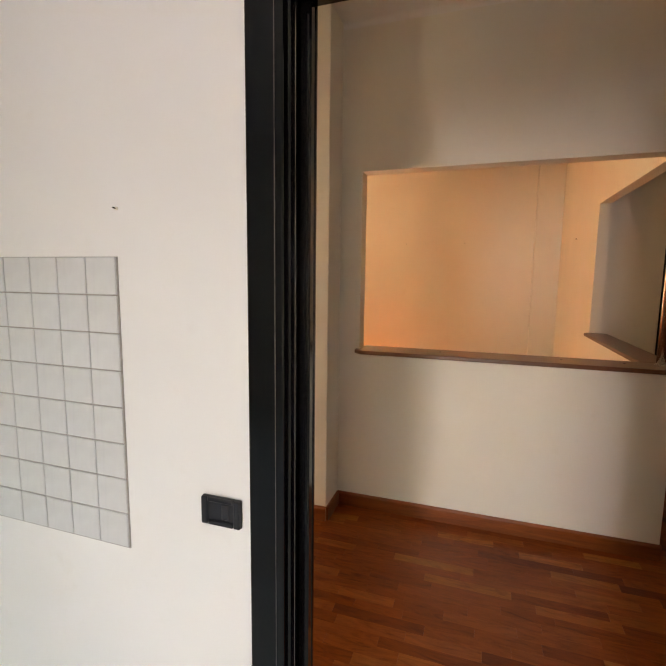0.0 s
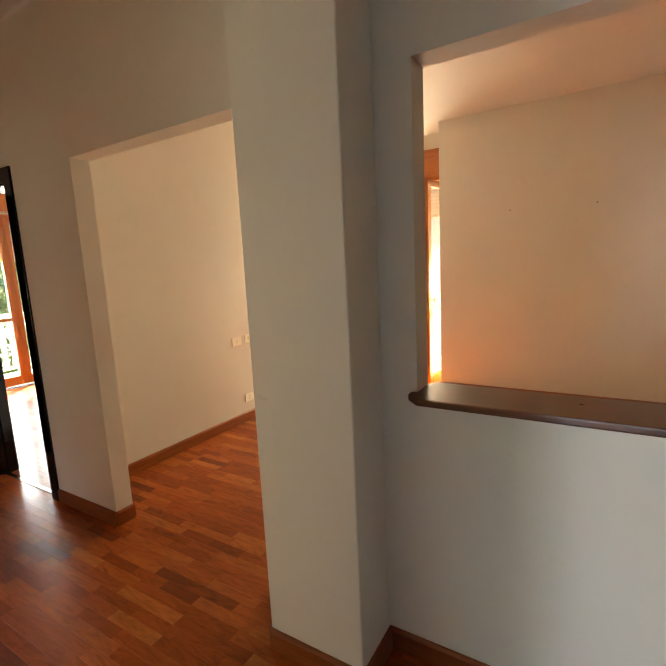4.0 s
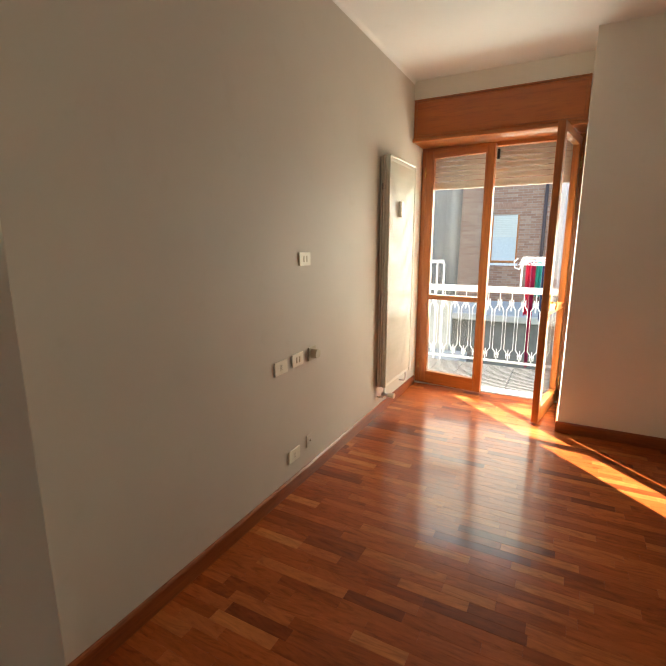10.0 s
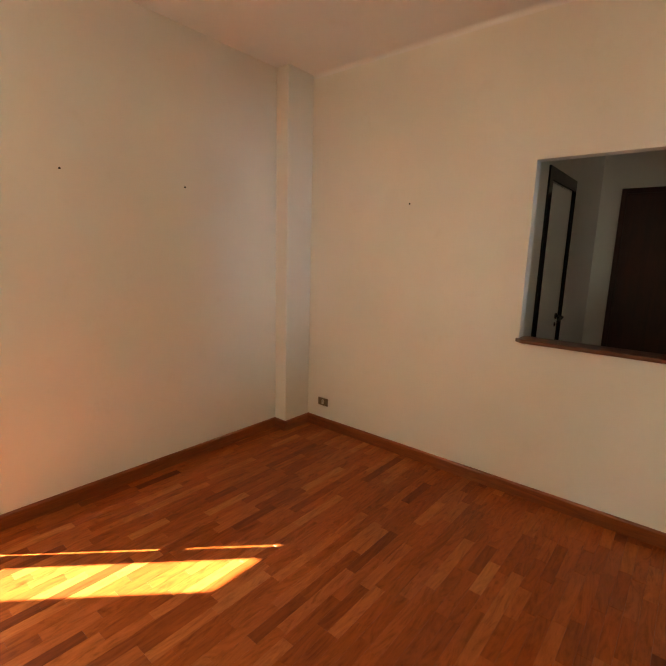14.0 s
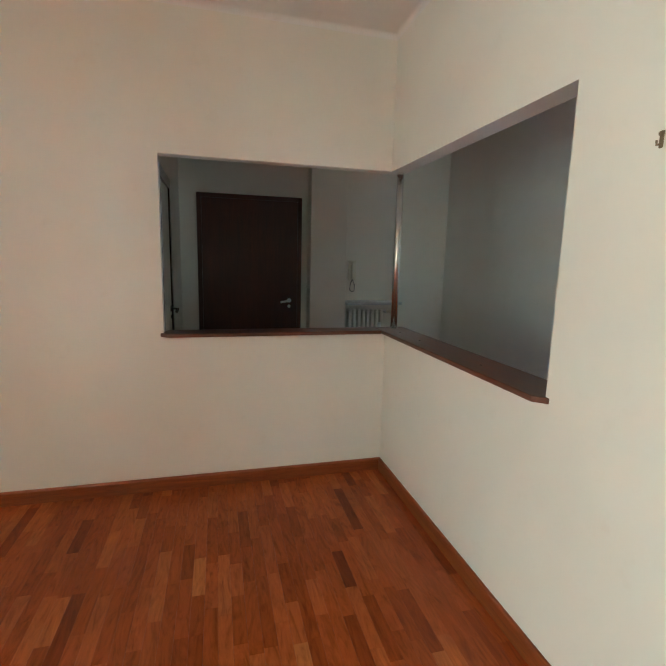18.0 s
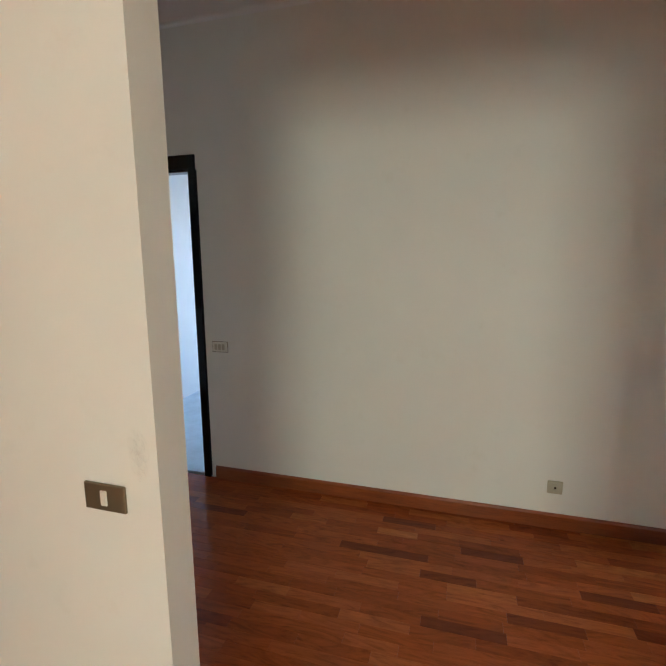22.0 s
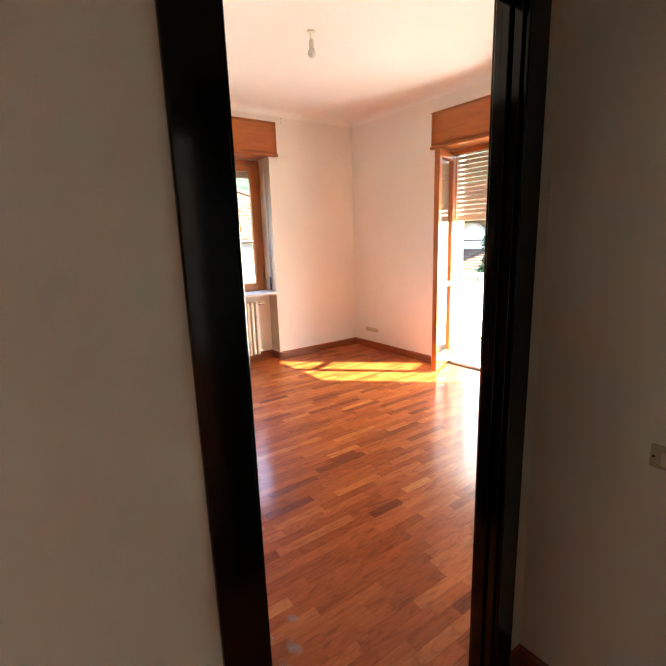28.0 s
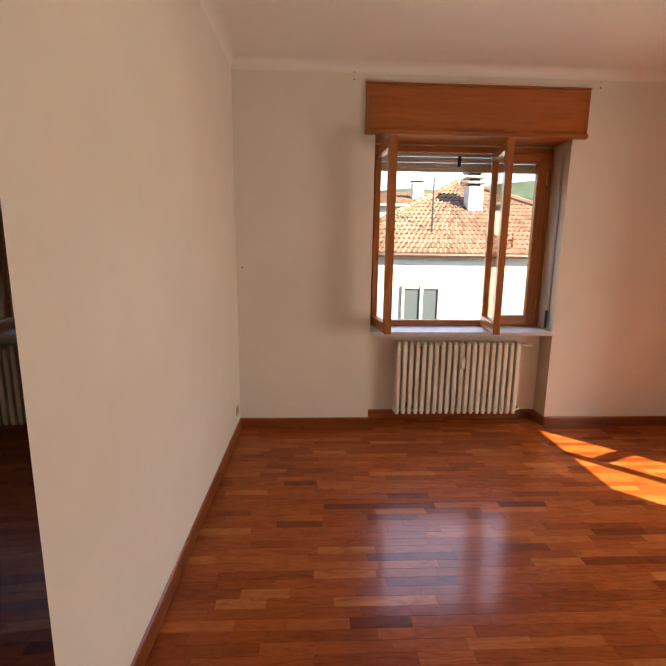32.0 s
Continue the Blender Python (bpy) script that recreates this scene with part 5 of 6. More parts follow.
# brick block across the yard
block = thing("brick_block", (0, 16.0, 0), 0, "reddish brick apartment block across the yard", "building")
part("wall", box(-9, 7, 0.0, 9.0, GROUND, 7.5), MORTAR, block)
part("roof", box(-9.4, 7.4, -0.5, 9.5, 7.5, 7.8, 0.02), CONCRETE, block)
vs, fs = [], []
rngb = random.Random(11)
openings = [(-3.02, -2.30, 0.90, 2.27), (-1.37, -0.95, 1.66, 2.82)]
z, row = -2.2, 0
while z < 4.6:
    x = -6.0 + (0.13 if row % 2 else 0.0)
    while x < 0.8:
        a, c = x, x + 0.247
        for o in openings:
            if o[2] < z + 0.055 and z < o[3] and a < o[1] and c > o[0]:
                a, c = (a, o[0]) if a < o[0] else (o[1], c)
        if c - a > 0.02:
            d = rngb.uniform(0.006, 0.014)
            k = len(vs)
            vs += [(a, 0.0, z), (c, 0.0, z), (c, 0.0, z + 0.056), (a, 0.0, z + 0.056), (a, -d, z), (c, -d, z), (c, -d, z + 0.056), (a, -d, z + 0.056)]
            fs += [tuple(i + k for i in q) for q in ((4, 5, 6, 7), (0, 1, 5, 4), (1, 2, 6, 5), (2, 3, 7, 6), (3, 0, 4, 7))]
        x += 0.258
    z += 0.067
    row += 1
me = bpy.data.meshes.new("bricks")
me.from_pydata(vs, [], fs)
me.materials.append(BRICKFAR)
bricks = new("bricks", me)
bricks.parent = block
tagged(bricks, "mixed pale and red bricks", kind="stuff")
w1 = part("window", box(-2.99, -2.33, -0.008, 0.0, 0.95, 2.25), CURTAIN2, block, "window with a pale blind below a half lowered shutter")
part("frame", box(-3.02, -2.98, -0.03, 0.0, 0.93, 2.27, 0.004), OAK, w1)
part("frame", box(-2.34, -2.30, -0.03, 0.0, 0.93, 2.27, 0.004), OAK, w1)
part("frame", box(-2.98, -2.34, -0.03, 0.0, 0.93, 0.99, 0.004), OAK, w1)
for k in range(12):
    part("slat", box(-2.98, -2.34, -0.028, -0.010, 1.65 + 0.05 * k, 1.694 + 0.05 * k, 0.004), SHUT, w1)
part("sill", box(-3.06, -2.26, -0.09, 0.0, 0.85, 0.91, 0.006), MARBLE, w1)
for k in range(13):
    part("lintel_brick", box(-3.08 + 0.066 * k, -3.022 + 0.066 * k, -0.028, 0.0, 2.47, 2.57, 0.004), BRICKFAR, w1)
w2 = part("window", box(-1.34, -0.98, -0.008, 0.0, 1.71, 2.77), HOLE, block, "narrow dark window with white bars")
for x in (-1.36, -1.23, -1.10, -0.97):
    part("bar", box(x - 0.012, x + 0.012, -0.04, -0.015, 1.71, 2.77, 0.003), WHITEIRON, w2)
part("frame", box(-1.37, -0.95, -0.05, 0.0, 2.77, 2.82, 0.004), WHITEIRON, w2)
part("sill", box(-1.40, -0.92, -0.08, 0.0, 1.64, 1.70, 0.005), MARBLE, w2)
part("downpipe", tube([(-1.66, -0.07, GROUND), (-1.66, -0.07, 7.4)], 0.042, 10), PIPE, block, "dark downpipe", smooth=True)
for zz in (-1.0, 1.2, 3.4):
    part("pipe_clip", tube([(-1.66, -0.07, zz), (-1.66, -0.07, zz + 0.04)], 0.052, 10), PIPE, block)
YARDWALL = plain("dark_yard_render", (0.15, 0.145, 0.14), 0.85, 0.0, 0.2, 3.0)
garage = thing("garage", (0, 0, 0), 0, "low grey garage with a flat roof in the yard", "garage")
part("wall", box(-7, 5, 13.4, 15.9, GROUND, -0.35), YARDWALL, garage)
part("roof", box(-7.2, 5.2, 13.2, 15.95, -0.35, -0.18, 0.02), CONCRETE, garage)
part("gate", box(-3.0, -0.4, 13.36, 13.399, GROUND, -4.2, 0.01), PIPE, garage)


# ---- houses with clay roofs ----
def clay_slope(parent, a, b, c, rows, label="rows of weathered clay roof tiles"):
    """Tiles on the triangle or trapezium with eave a-b and top point c (or top edge c = (p, q))."""
    a, b = Vector(a), Vector(b)
    p, q = (Vector(c[0]), Vector(c[1])) if isinstance(c[0], (tuple, list)) else (Vector(c), Vector(c))
    up_n = (b - a).cross(p - a).normalized()
    if up_n.z < 0:
        up_n = -up_n
    vs, fs = [], []
    rng = random.Random(5)
    for r in range(rows):
        t0, t1 = r / rows, (r + 1.12) / rows
        l0, r0 = a.lerp(p, t0), b.lerp(q, t0)
        l1, r1 = a.lerp(p, min(1, t1)), b.lerp(q, min(1, t1))
        n = max(1, int((r0 - l0).length / 0.175))
        for k in range(n):
            u0, u1 = k / n, (k + 1) / n
            A, B = l0.lerp(r0, u0), l0.lerp(r0, u1)
            C = l1.lerp(r1, min(1, max(0, u1)))
            D = l1.lerp(r1, min(1, max(0, u0)))
            lift = 0.055 + rng.uniform(0, 0.018)
            i = len(vs)
            m0, m1 = A.lerp(B, 0.32), D.lerp(C, 0.32)
            vs += [A + up_n * (lift - 0.02), m0 + up_n * (lift + 0.030), B + up_n * (lift - 0.015), C + up_n * 0.02, m1 + up_n * 0.055, D + up_n * 0.02,
                   A + up_n * (lift - 0.07), B + up_n * (lift - 0.07)]
            fs += [(i, i + 1, i + 4, i + 5), (i + 1, i + 2, i + 3, i + 4), (i + 6, i + 7, i + 2, i + 1, i)]
            if rng.random() < 0.035:
                j = len(vs)
                o = A.lerp(C, 0.5) + up_n * 0.07
                vs += [o + Vector((-0.05, 0, 0)), o + Vector((0.05, 0, 0)), o + up_n * 0.10]
                fs.append((j, j + 1, j + 2))
    me = bpy.data.meshes.new("roof_tiles")
    me.from_pydata([tuple(v) for v in vs], [], fs)
    me.materials.append(CLAY)
    ob = new("roof_tiles", me)
    ob.parent = parent
    return tagged(ob, label, kind="stuff")


def ridge(parent, a, b):
    a, b = Vector(a), Vector(b)
    n = int((b - a).length / 0.36)
    bm = bmesh.new()
    for k in range(n):
        tube([a.lerp(b, k / n), a.lerp(b, (k + 1.1) / n)], [0.13, 0.11], 8, bm)
    part("ridge_tiles", bm, CLAY, parent, "rounded clay hip tiles")


def far_window(parent, x0, x1, y, z0, z1, out=1):
    w = part("window", box(x0, x1, y, y + 0.03 * out, z0, z1), DARKPLATE, parent, "two-leaf window with a grey frame")
    m = (x0 + x1) / 2
    f = 0.07
    part("mullion", box(m - 0.045, m + 0.045, y + 0.091 * out, y + 0.11 * out, z0, z1, 0.005), WHITEIRON, w, "white middle post")
    for b in ((x0 - 0.05, x0 + f), (m - 0.07, m + 0.07), (x1 - f, x1 + 0.05)):
        part("frame", box(b[0], b[1], y, y + 0.09 * out, z0 - 0.05, z1 + 0.05, 0.01), FRAMEGREY, w)
    part("frame_head", box(x0 + f, m - 0.07, y, y + 0.085 * out, z1 - f, z1 + 0.05, 0.01), FRAMEGREY, w)
    part("frame_head", box(m + 0.07, x1 - f, y, y + 0.085 * out, z1 - f, z1 + 0.05, 0.01), FRAMEGREY, w)
    part("sill", box(x0 - 0.12, x1 + 0.12, y, y + 0.14 * out, z0 - 0.13, z0 - 0.05, 0.01), MARBLE, w)
    for b in ((x0 + f, m - 0.07), (m + 0.07, x1 - f)):
        part("pane", box(b[0], b[1], y + 0.03 * out, y + 0.04 * out, z0 - 0.04, z1 - f), CURTAIN, w, "window pane with a drawn curtain")
    return w


def chimney(parent, x, y, z0, z1, w=0.55, slits=3, mat=None):
    c = part("chimney", box(x - w / 2, x + w / 2, y - w / 2, y + w / 2, z0, z1, 0.01), mat or STUCCO, parent, "plastered chimney with a slatted cap")
    for k in range(slits):
        part("cap_slab", box(x - w * 0.62, x + w * 0.62, y - w * 0.62, y + w * 0.62, z1 + 0.10 + 0.20 * k, z1 + 0.18 + 0.20 * k, 0.01), CONCRETE, c)
    part("cap_core", box(x - w * 0.3, x + w * 0.3, y - w * 0.3, y + w * 0.3, z1, z1 + 0.2 * slits), HOLE, c)


house = thing("house", (0, 0, 0), 0, "white rendered house with a hipped clay tile roof", "house")
HX0, HX1, HY0, HY1, HE = -15.4, -3.1, -14.0, -24.0, 1.40
apex = (-9.05, -19.0, 4.50)
part("wall", box(HX0 + 0.55, HX1 - 0.55, HY1 + 0.5, HY0 - 0.22, GROUND, HE), STUCCO, house)
part("eaves_board", box(HX0 + 0.1, HX1 - 0.1, HY1 + 0.1, HY0 - 0.1, HE, HE + 0.10, 0.01), CONCRETE, house)
part("gutter", tube([(HX0, HY0 + 0.02, HE + 0.07), (HX1, HY0 + 0.02, HE + 0.07)], 0.075, 8), PIPE, house, "dark metal gutter")
bm = bmesh.new()
base = [bm.verts.new(p) for p in ((HX0, HY0, HE + 0.1), (HX1, HY0, HE + 0.1), (HX1, HY1, HE + 0.1), (HX0, HY1, HE + 0.1))]
tip = bm.verts.new(apex)
for k in range(4):
    bm.faces.new((base[k], base[(k + 1) % 4], tip))
bm.faces.new(base)
part("roof", bm, CLAY, house)
clay_slope(house, (HX0, HY0, HE + 0.12), (HX1, HY0, HE + 0.12), apex, 19)
clay_slope(house, (HX1, HY0, HE + 0.12), (HX1, HY1, HE + 0.12), apex, 19)
for cx, cy in ((HX0, HY0), (HX1, HY0), (HX1, HY1)):
    ridge(house, (cx, cy, HE + 0.2), (apex[0], apex[1], apex[2] + 0.1))
chimney(house, -8.95, -16.9, 2.6, 4.05, 0.56)
far_window(house, -7.05, -5.80, HY0 - 0.22, -1.15, 0.42)
far_window(house, -11.6, -10.3, HY0 - 0.22, -1.15, 0.42)
ant = thing("tv_aerial", (-6.95, -15.2, 2.1), 0, "thin television aerial on the tiled roof", "aerial")
part("mast", tube([(0, 0, -0.15), (0, 0, 2.0)], 0.03, 8), DARKSTEEL, ant)
part("foot", box(-0.25, 0.25, -0.12, 0.12, 0.0, 0.06, 0.01), CONCRETE, ant)
part("boom", tube([(-0.3, 0, 1.75), (0.3, 0, 1.75)], 0.012, 6), STEEL, ant)
far_house = thing("house", (0, 0, 1.5), 0, "pale house with a low clay roof and a plastered chimney", "house")
part("wall", box(-16, -2, -42, -31, GROUND, 3.2), STUCCO, far_house)
part("roof_edge", box(-16.4, -1.6, -42.4, -30.6, 3.2, 3.4, 0.02), CONCRETE, far_house)
bm = bmesh.new()
q = [bm.verts.new(p) for p in ((-16.4, -30.6, 3.4), (-1.6, -30.6, 3.4), (-1.6, -42.4, 3.4), (-16.4, -42.4, 3.4), (-13, -36.5, 4.85), (-5, -36.5, 4.85))]
for f in ((0, 1, 5, 4), (1, 2, 5), (2, 3, 4, 5), (3, 0, 4), (0, 3, 2, 1)):
    bm.faces.new([q[i] for i in f])
part("roof", bm, CLAY, far_house)
clay_slope(far_house, (-16.4, -30.6, 3.4), (-1.6, -30.6, 3.4), ((-13, -36.5, 4.85), (-5, -36.5, 4.85)), 16)
chimney(far_house, -10.4, -33.0, 3.6, 5.1, 0.8, 1, STUCCO)

villa = thing("house", (0, -3.55, -0.7), 0, "ochre villa with an arched window and clay roofs", "house")
part("wall", box(-28, -20.0, -16, -6.0, GROUND, 2.7), STUCCO2, villa)
bm = bmesh.new()
q = [bm.verts.new(p) for p in ((-19.4, -16.6, 2.7), (-19.4, -5.4, 2.7), (-28.6, -5.4, 2.7), (-28.6, -16.6, 2.7), (-24, -12, 4.8), (-24, -9, 4.8))]
for f in ((0, 1, 5, 4), (1, 2, 5), (2, 3, 4, 5), (3, 0, 4), (0, 3, 2, 1)):
    bm.faces.new([q[i] for i in f])
part("roof", bm, CLAY, villa)
clay_slope(villa, (-19.4, -16.6, 2.72), (-19.4, -5.4, 2.72), ((-24, -12, 4.82), (-24, -9, 4.82)), 14)
bm = bmesh.new()
pts = [(-8.52, 1.5), (-7.28, 1.5)] + [(-7.9 + 0.62 * math.cos(a), 1.95 + 0.62 * math.sin(a)) for a in [k * math.pi / 12 for k in range(13)]]
va = [bm.verts.new((-19.98, y, z)) for y, z in pts]
vb = [bm.verts.new((-19.90, y, z)) for y, z in pts]
bm.faces.new(va)
bm.faces.new(vb[::-1])
for k in range(len(pts)):
    bm.faces.new((va[k], va[(k + 1) % len(pts)], vb[(k + 1) % len(pts)], vb[k]))
aw = part("arched_window", bm, BATHWALL, villa, "pale arched window")
rim = [(-19.88, -7.9 + 0.67 * math.cos(a), 1.95 + 0.67 * math.sin(a)) for a in [k * math.pi / 16 for k in range(17)]]
part("arch_rim", tube(rim, 0.07, 6), STUCCO, aw)
part("glazing_bar", box(-19.9, -19.86, -8.52, -7.28, 1.86, 1.91), DARKPLATE, aw)
part("porch_wall", box(-20.0, -17.6, -14.0, -6.4, GROUND, 0.55), STUCCO2, villa)
part("porch_roof", box(-20.0, -17.2, -14.4, -6.0, 0.55, 0.62, 0.01), CONCRETE, villa)
clay_slope(villa, (-17.1, -14.5, 0.64), (-17.1, -5.9, 0.64), ((-20.0, -14.5, 1.46), (-20.0, -5.9, 1.46)), 9)


def tree(name, place, h, r, leaves, mat, label, seed, low=0.25, size=0.16, lean=0.0):
    """Tapered trunk, limbs and a crown of small separate leaves in uneven clumps."""
    rng = random.Random(seed)
    t = thing(name, place, 0, label, "tree")
    part("trunk", tube([(0, 0, 0), (0.05, 0.02, h * 0.3), (0.02 + lean, 0.05, h * 0.6), (lean, 0, h * 0.92)], [0.16, 0.12, 0.08, 0.02], 10), BARK, t, smooth=True)
    clumps = []
    for k in range(26):
        z = h * (low + (1 - low) * rng.random())
        f = math.sin(math.pi * min(1, max(0.05, (z / h - low) / (1 - low) * 0.86 + 0.12)))
        a, d = rng.uniform(0, 6.28), r * f * rng.uniform(0.35, 1.0)
        clumps.append(((d * math.cos(a), d * math.sin(a), z), r * rng.uniform(0.22, 0.42)))
    bm = bmesh.new()
    for c, s in clumps[:12]:
        tube([(0.02, 0.02, c[2] * 0.75), tuple(v * (0.5 if i < 2 else 0.9) for i, v in enumerate(c)), c], [0.04, 0.025, 0.008], 6, bm)
    part("limbs", bm, BARK, t)
    vs, fs = [], []
    for k in range(leaves):
        c, s = rng.choice(clumps)
        d = Vector((rng.gauss(0, 1), rng.gauss(0, 1), rng.gauss(0, 0.8))).normalized() * s * rng.uniform(0.5, 1.05)
        p = Vector(c) + d
        u = Vector((rng.gauss(0, 1), rng.gauss(0, 1), rng.gauss(0, 1))).normalized()
        w = u.cross(Vector((rng.gauss(0, 1), rng.gauss(0, 1), rng.gauss(0, 1)))).normalized()
        z = size * rng.uniform(0.5, 1.0)
        i = len(vs)
        vs += [tuple(p - u * z * 0.5), tuple(p + w * z * 0.3), tuple(p + u * z * 0.5), tuple(p - w * z * 0.3)]
        fs.append((i, i + 1, i + 2, i + 3))
    me = bpy.data.meshes.new("crown")
    me.from_pydata(vs, [], fs)
    me.materials.append(mat)
    ob = new("crown", me)
    ob.parent = t
    return t


tree("conifer", (-11.4, -4.0, GROUND), 9.3, 0.75, 22000, LEAFD, "dark green conifer with dense clumped foliage beside the balcony", 3, 0.45, 0.13)
tree("conifer", (-12.6, -3.0, GROUND), 8.2, 1.2, 16000, LEAFD, "dark green conifer in the garden", 5, 0.4, 0.14)
tree("broadleaf_tree", (-13.0, 5.6, GROUND), 10.0, 2.6, 14000, LEAF, "leafy green tree beyond the west balcony", 8, 0.35, 0.2)
tree("broadleaf_tree", (-16.5, 9.0, GROUND), 10.5, 3.0, 12000, LEAF, "leafy green tree farther off", 9, 0.35, 0.22)

# ---- bathroom and kitchen, seen through the doors ----
tagged(part("floor_bath_bed", box(RX0, XW - 0.0, 1.00, YA0, -0.02, -0.006), GROUT), "grey grout bed of the bathroom floor", "floor", kind="structure")
bath_floor = tagged(new("floor_bath"), "pale blue-grey bathroom floor of square tiles laid diagonally", "floor", kind="structure")
me = None
s = 0.30
bx0, bx1, by0, by1 = RX0, XW - 0.087, 1.001, YA0 - 0.001
for i in range(-14, 15):
    for j in range(-14, 15):
        x, y = -4.85 + (i + j) * s * 0.7071, 1.78 + (i - j) * s * 0.7071
        half_d = s * 0.7071
        if x + half_d < bx0 + 0.03 or x - half_d > bx1 - 0.03 or y + half_d < by0 + 0.03 or y - half_d > by1 - 0.03:
            continue
        bm = box(-s / 2 + 0.002, s / 2 - 0.002, -s / 2 + 0.002, s / 2 - 0.002, -0.008, 0.0, 0.0012)
        at = pose(x, y, 0, 0, 0, 45)
        if x - half_d > bx0 and x + half_d < bx1 and y - half_d > by0 and y + half_d < by1:
            if me is None:
                me = part("tile", bm, BATHTILE, bath_floor, "", at).data
            else:
                bm.free()
                shared("tile", me, bath_floor, at)
        else:
            bm.transform(at)
            for co, no in (((bx0, 0, 0), (-1, 0, 0)), ((bx1, 0, 0), (1, 0, 0)), ((0, by0, 0), (0, -1, 0)), ((0, by1, 0), (0, 1, 0))):
                bmesh.ops.bisect_plane(bm, geom=bm.verts[:] + bm.edges[:] + bm.faces[:], plane_co=co, plane_no=no, clear_outer=True)
            if len(bm.faces) > 2:
                part("tile", bm, BATHTILE, bath_floor)
            else:
                bm.free()
part("threshold", box(XW - 0.085, XW, 1.50, 2.20, -0.015, 0.002, 0.002), MARBLE, bath_floor, "grey marble threshold")
half = tagged(part("wall_half_bath", box(-5.62, -5.52, 1.96, YA0, 0, 1.0, 0.004), BATHWALL), "low white tiled partition in the bathroom", "wall", kind="structure")
part("cap", box(-5.64, -5.50, 1.94, YA0, 1.001, 1.02, 0.003), CONCRETE, half)
basin = thing("washbasin", (-5.20, 2.30, 0), 0, "white ceramic washbasin on the bathroom wall", "washbasin")
part("bowl", tube([(0, 0, 0.70), (0, 0, 0.78), (0, 0, 0.86)], [0.10, 0.20, 0.25], 20), CERAMIC, basin, smooth=True)
part("pedestal", tube([(0, 0.08, 0.0), (0, 0.08, 0.4), (0, 0.06, 0.72)], [0.10, 0.08, 0.10], 14), CERAMIC, basin, smooth=True)
part("tap", tube([(0, 0.20, 0.86), (0, 0.20, 0.98), (0, 0.08, 0.97)], 0.012, 8), STEEL, basin, smooth=True)
tub = thing("bathtub", (0, 0, 0), 0, "white bathtub along the bathroom wall", "bathtub")
part("apron", box(-5.40, -3.72, 1.42, 1.46, 0.0, 0.50, 0.008), CERAMIC, tub)
part("rim", box(-5.42, -3.70, 1.38, 1.48, 0.50, 0.55, 0.015, None, 2), CERAMIC, tub)
part("back_rim", box(-5.42, -3.70, 1.002, 1.06, 0.50, 0.55, 0.012, None, 2), CERAMIC, tub)
part("end_rim", box(-3.78, -3.70, 1.062, 1.378, 0.50, 0.55, 0.012, None, 2), CERAMIC, tub)
part("basin", box(-5.36, -3.78, 1.06, 1.42, 0.10, 0.14, 0.01), CERAMIC, tub)
for k, (x, r, h) in enumerate(((-3.83, 0.035, 0.16), (-3.93, 0.03, 0.12), (-4.05, 0.032, 0.14))):
    b = thing("bottle", (x, 1.03, 0.55), 0, "white plastic bath bottle on the tub rim", "bottle", "bottles on the bathtub")
    part("body", tube([(0, 0, 0), (0, 0, h * 0.7), (0, 0, h * 0.8)], [r, r, r * 0.5], 12), IVORY, b, smooth=True)
    part("cap", tube([(0, 0, h * 0.8), (0, 0, h)], r * 0.45, 10), WHITEIRON, b)
kw = thing("window_6", (-0.2, KY0 - 0.16, 0), 0, "wooden kitchen balcony door", "window", kind="structure")
for a, c in ((0.0, 0.06), (0.72, 0.78), (1.44, 1.50)):
    part("frame", box(a, c, 0, 0.07, 0.0, 2.35, 0.004), OAK, kw)
part("frame_head", box(0.061, 1.439, 0.002, 0.068, 2.28, 2.35, 0.004), OAKX, kw)

# ---- parquet: strips along x, laid in random lengths; the nearest ones are pieces of their own ----
def strip_mesh(length, w=0.0568):
    c, h = 0.0005, 0.012
    v = [(0, 0, -h), (length, 0, -h), (length, w, -h), (0, w, -h), (0, 0, -c), (length, 0, -c), (length, w, -c), (0, w, -c),
         (c, c, 0), (length - c, c, 0), (length - c, w - c, 0), (c, w - c, 0)]
    f = [(0, 1, 5, 4), (1, 2, 6, 5), (2, 3, 7, 6), (3, 0, 4, 7), (4, 5, 9, 8), (5, 6, 10, 9), (6, 7, 11, 10), (7, 4, 8, 11), (8, 9, 10, 11)]
    return v, f


strip_meshes = {}


def strip_data(length):
    key = round(length, 2)
    if key not in strip_meshes:
        me = bpy.data.meshes.new("plank")
        v, f = strip_mesh(key - 0.0003)
        me.from_pydata(v, [], f)
        me.materials.append(PLANK)
        strip_meshes[key] = me
    return strip_meshes[key], key


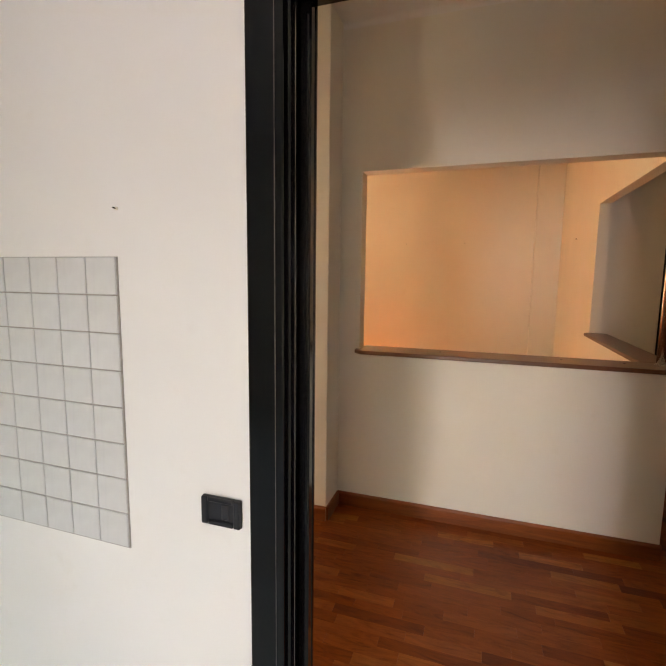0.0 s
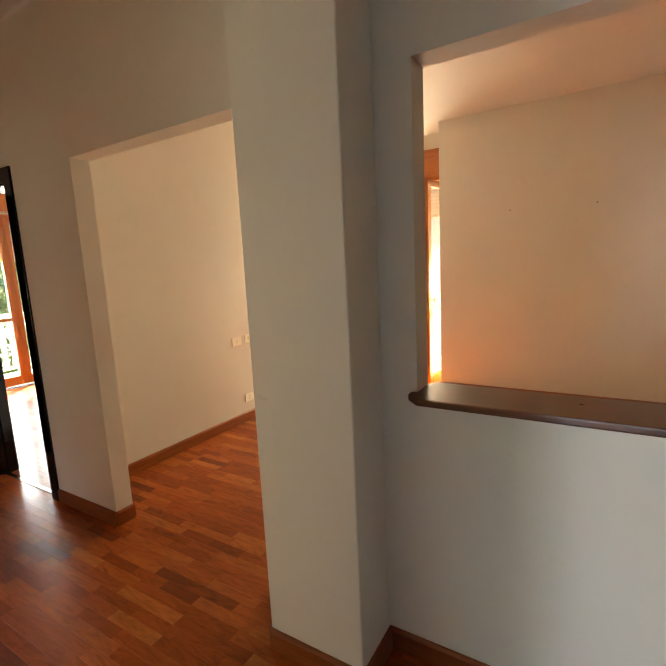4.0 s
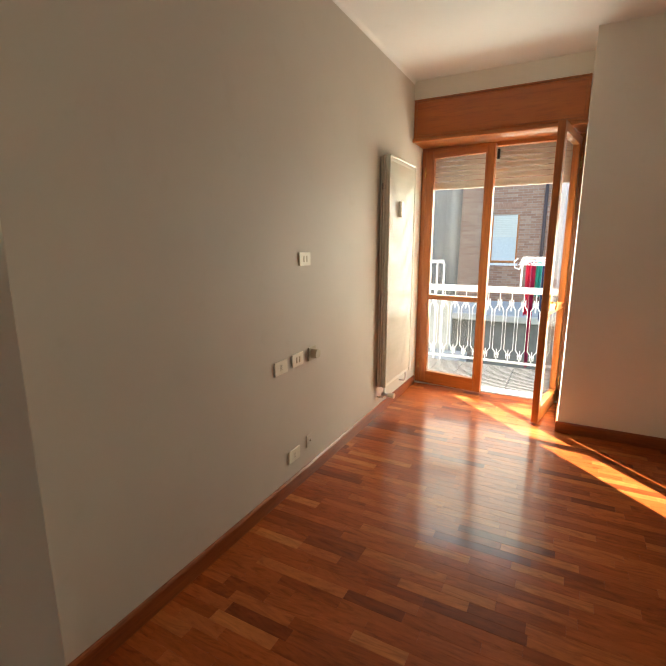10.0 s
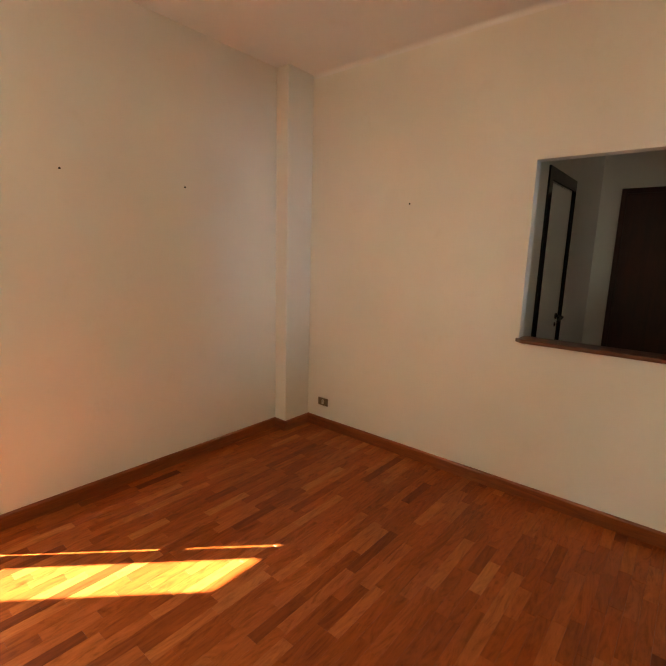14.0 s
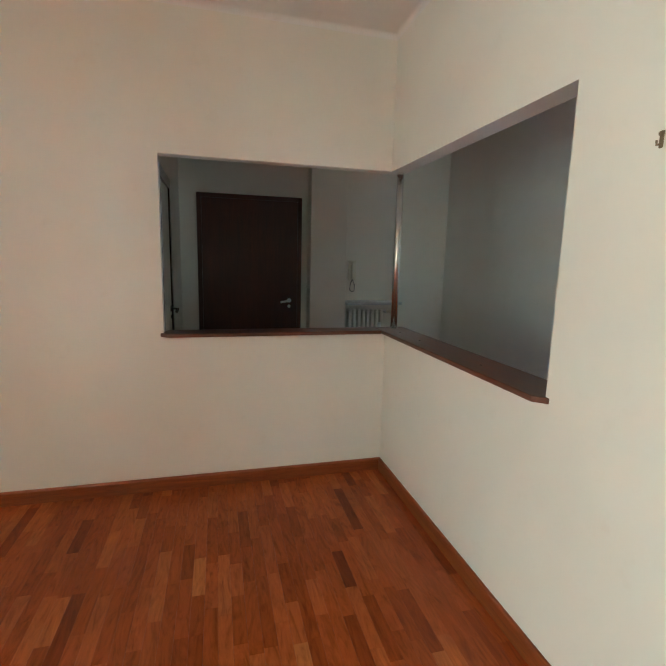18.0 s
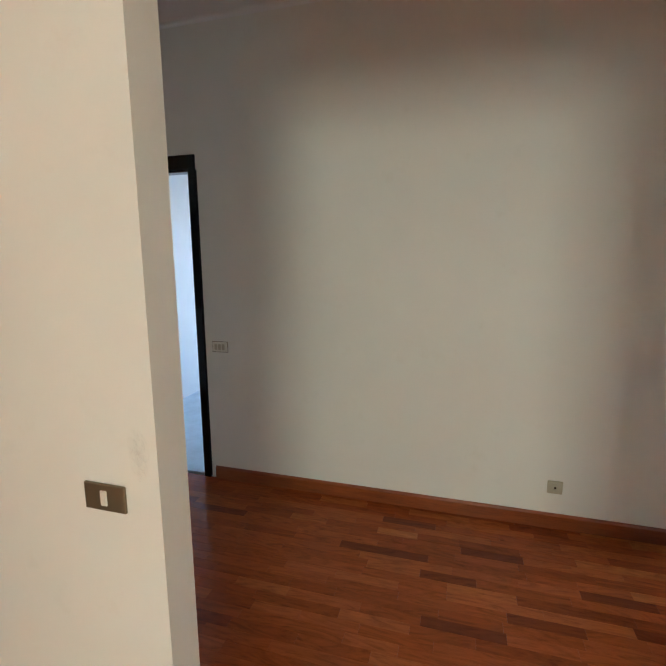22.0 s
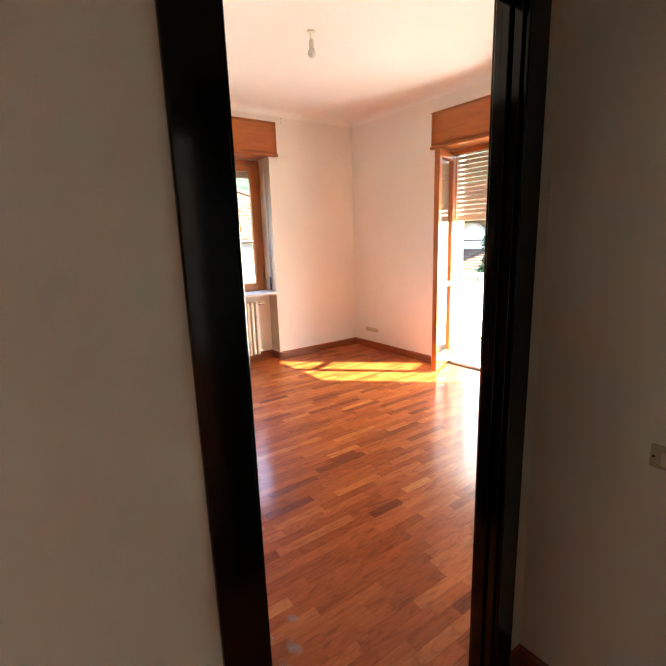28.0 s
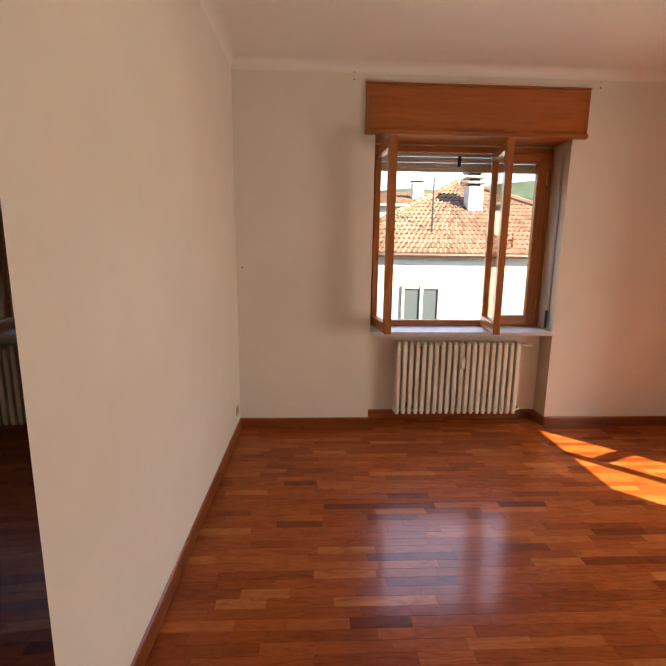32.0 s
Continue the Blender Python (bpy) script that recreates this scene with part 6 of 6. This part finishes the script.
def parquet_floor(name, areas, near, seed, label):
    """areas: (x0, x1, y0, y1); near: the stretch whose strips are single pieces, at most 300 of them."""
    rng = random.Random(seed)
    fl = tagged(new(name), label, "floor", kind="structure")
    vs, fs, single = [], [], 0
    pitch = 0.0572
    for x0, x1, y0, y1 in areas:
        row = math.ceil(y0 / pitch - 1e-6)
        y = row * pitch
        if y - y0 > 0.004:
            y -= pitch
        while y < y1:
            x = x0 - rng.choice((0.0, 0.08, 0.15, 0.21))
            while x < x1:
                n = rng.choice((0.22, 0.26, 0.30, 0.30, 0.34, 0.40, 0.46))
                a, c = max(x, x0), min(x + n, x1)
                cy, ch = max(y, y0), min(y + pitch, y1)
                if c - a > 0.02 and ch - cy > 0.004:
                    full = ch - cy > pitch - 0.001
                    if full and single < 300 and near[0] < a and c < near[1] and near[2] < y < near[3]:
                        me, length = strip_data(round(c - a, 2))
                        shared("plank", me, fl, pose(a, y, rng.uniform(-0.0003, 0.0002)))
                        single += 1
                    else:
                        k = len(vs)
                        dz = rng.uniform(-0.0003, 0.0002)
                        v, f = strip_mesh(c - a - 0.0003, ch - cy - 0.0004)
                        vs += [(p + a, q + cy, r + dz) for p, q, r in v]
                        fs += [tuple(i + k for i in q) for q in f]
                x += n
            y += pitch
    me = bpy.data.meshes.new("planks")
    me.from_pydata(vs, [], fs)
    me.materials.append(PLANKS)
    rest = new("planks", me)
    rest.parent = fl
    tagged(rest, "reddish brown varnished parquet strips", kind="stuff")
    return fl


parquet_floor("floor_hall", [(XW, XE, YS1, YA0), (XB1, XE, YA0, YE), (ARX0, ARX1, YA0, YA1), (-3.352, -2.566, YS0, YS1), (-3.302, -2.536, YA0, YA1)], (-2.6, 0.9, 1.25, 2.3), 3, "varnished reddish brown parquet floor of short strips")
parquet_floor("floor_living", [(XL, XB0, YA1, YN), (XL, XA, YN, 6.76)], (-1.6, 1.3, 3.0, 4.9), 5, "varnished reddish brown parquet floor of short strips")
parquet_floor("floor_bedroom", [(BX0, BX1, BY0, YS0), (BNX0, BNX1, BY0 - 0.2, BY0), (-6.27, BX0, -1.80, -0.47)], (-4.4, -2.4, -2.2, 0.2), 7, "varnished reddish brown parquet floor of short strips")
parquet_floor("floor_room", [(RX0, XL - 0.09, YA1, RY1), (-6.27, RX0, 3.49, 4.79)], (-6, -6, 0, 0), 9, "varnished reddish brown parquet floor of short strips")
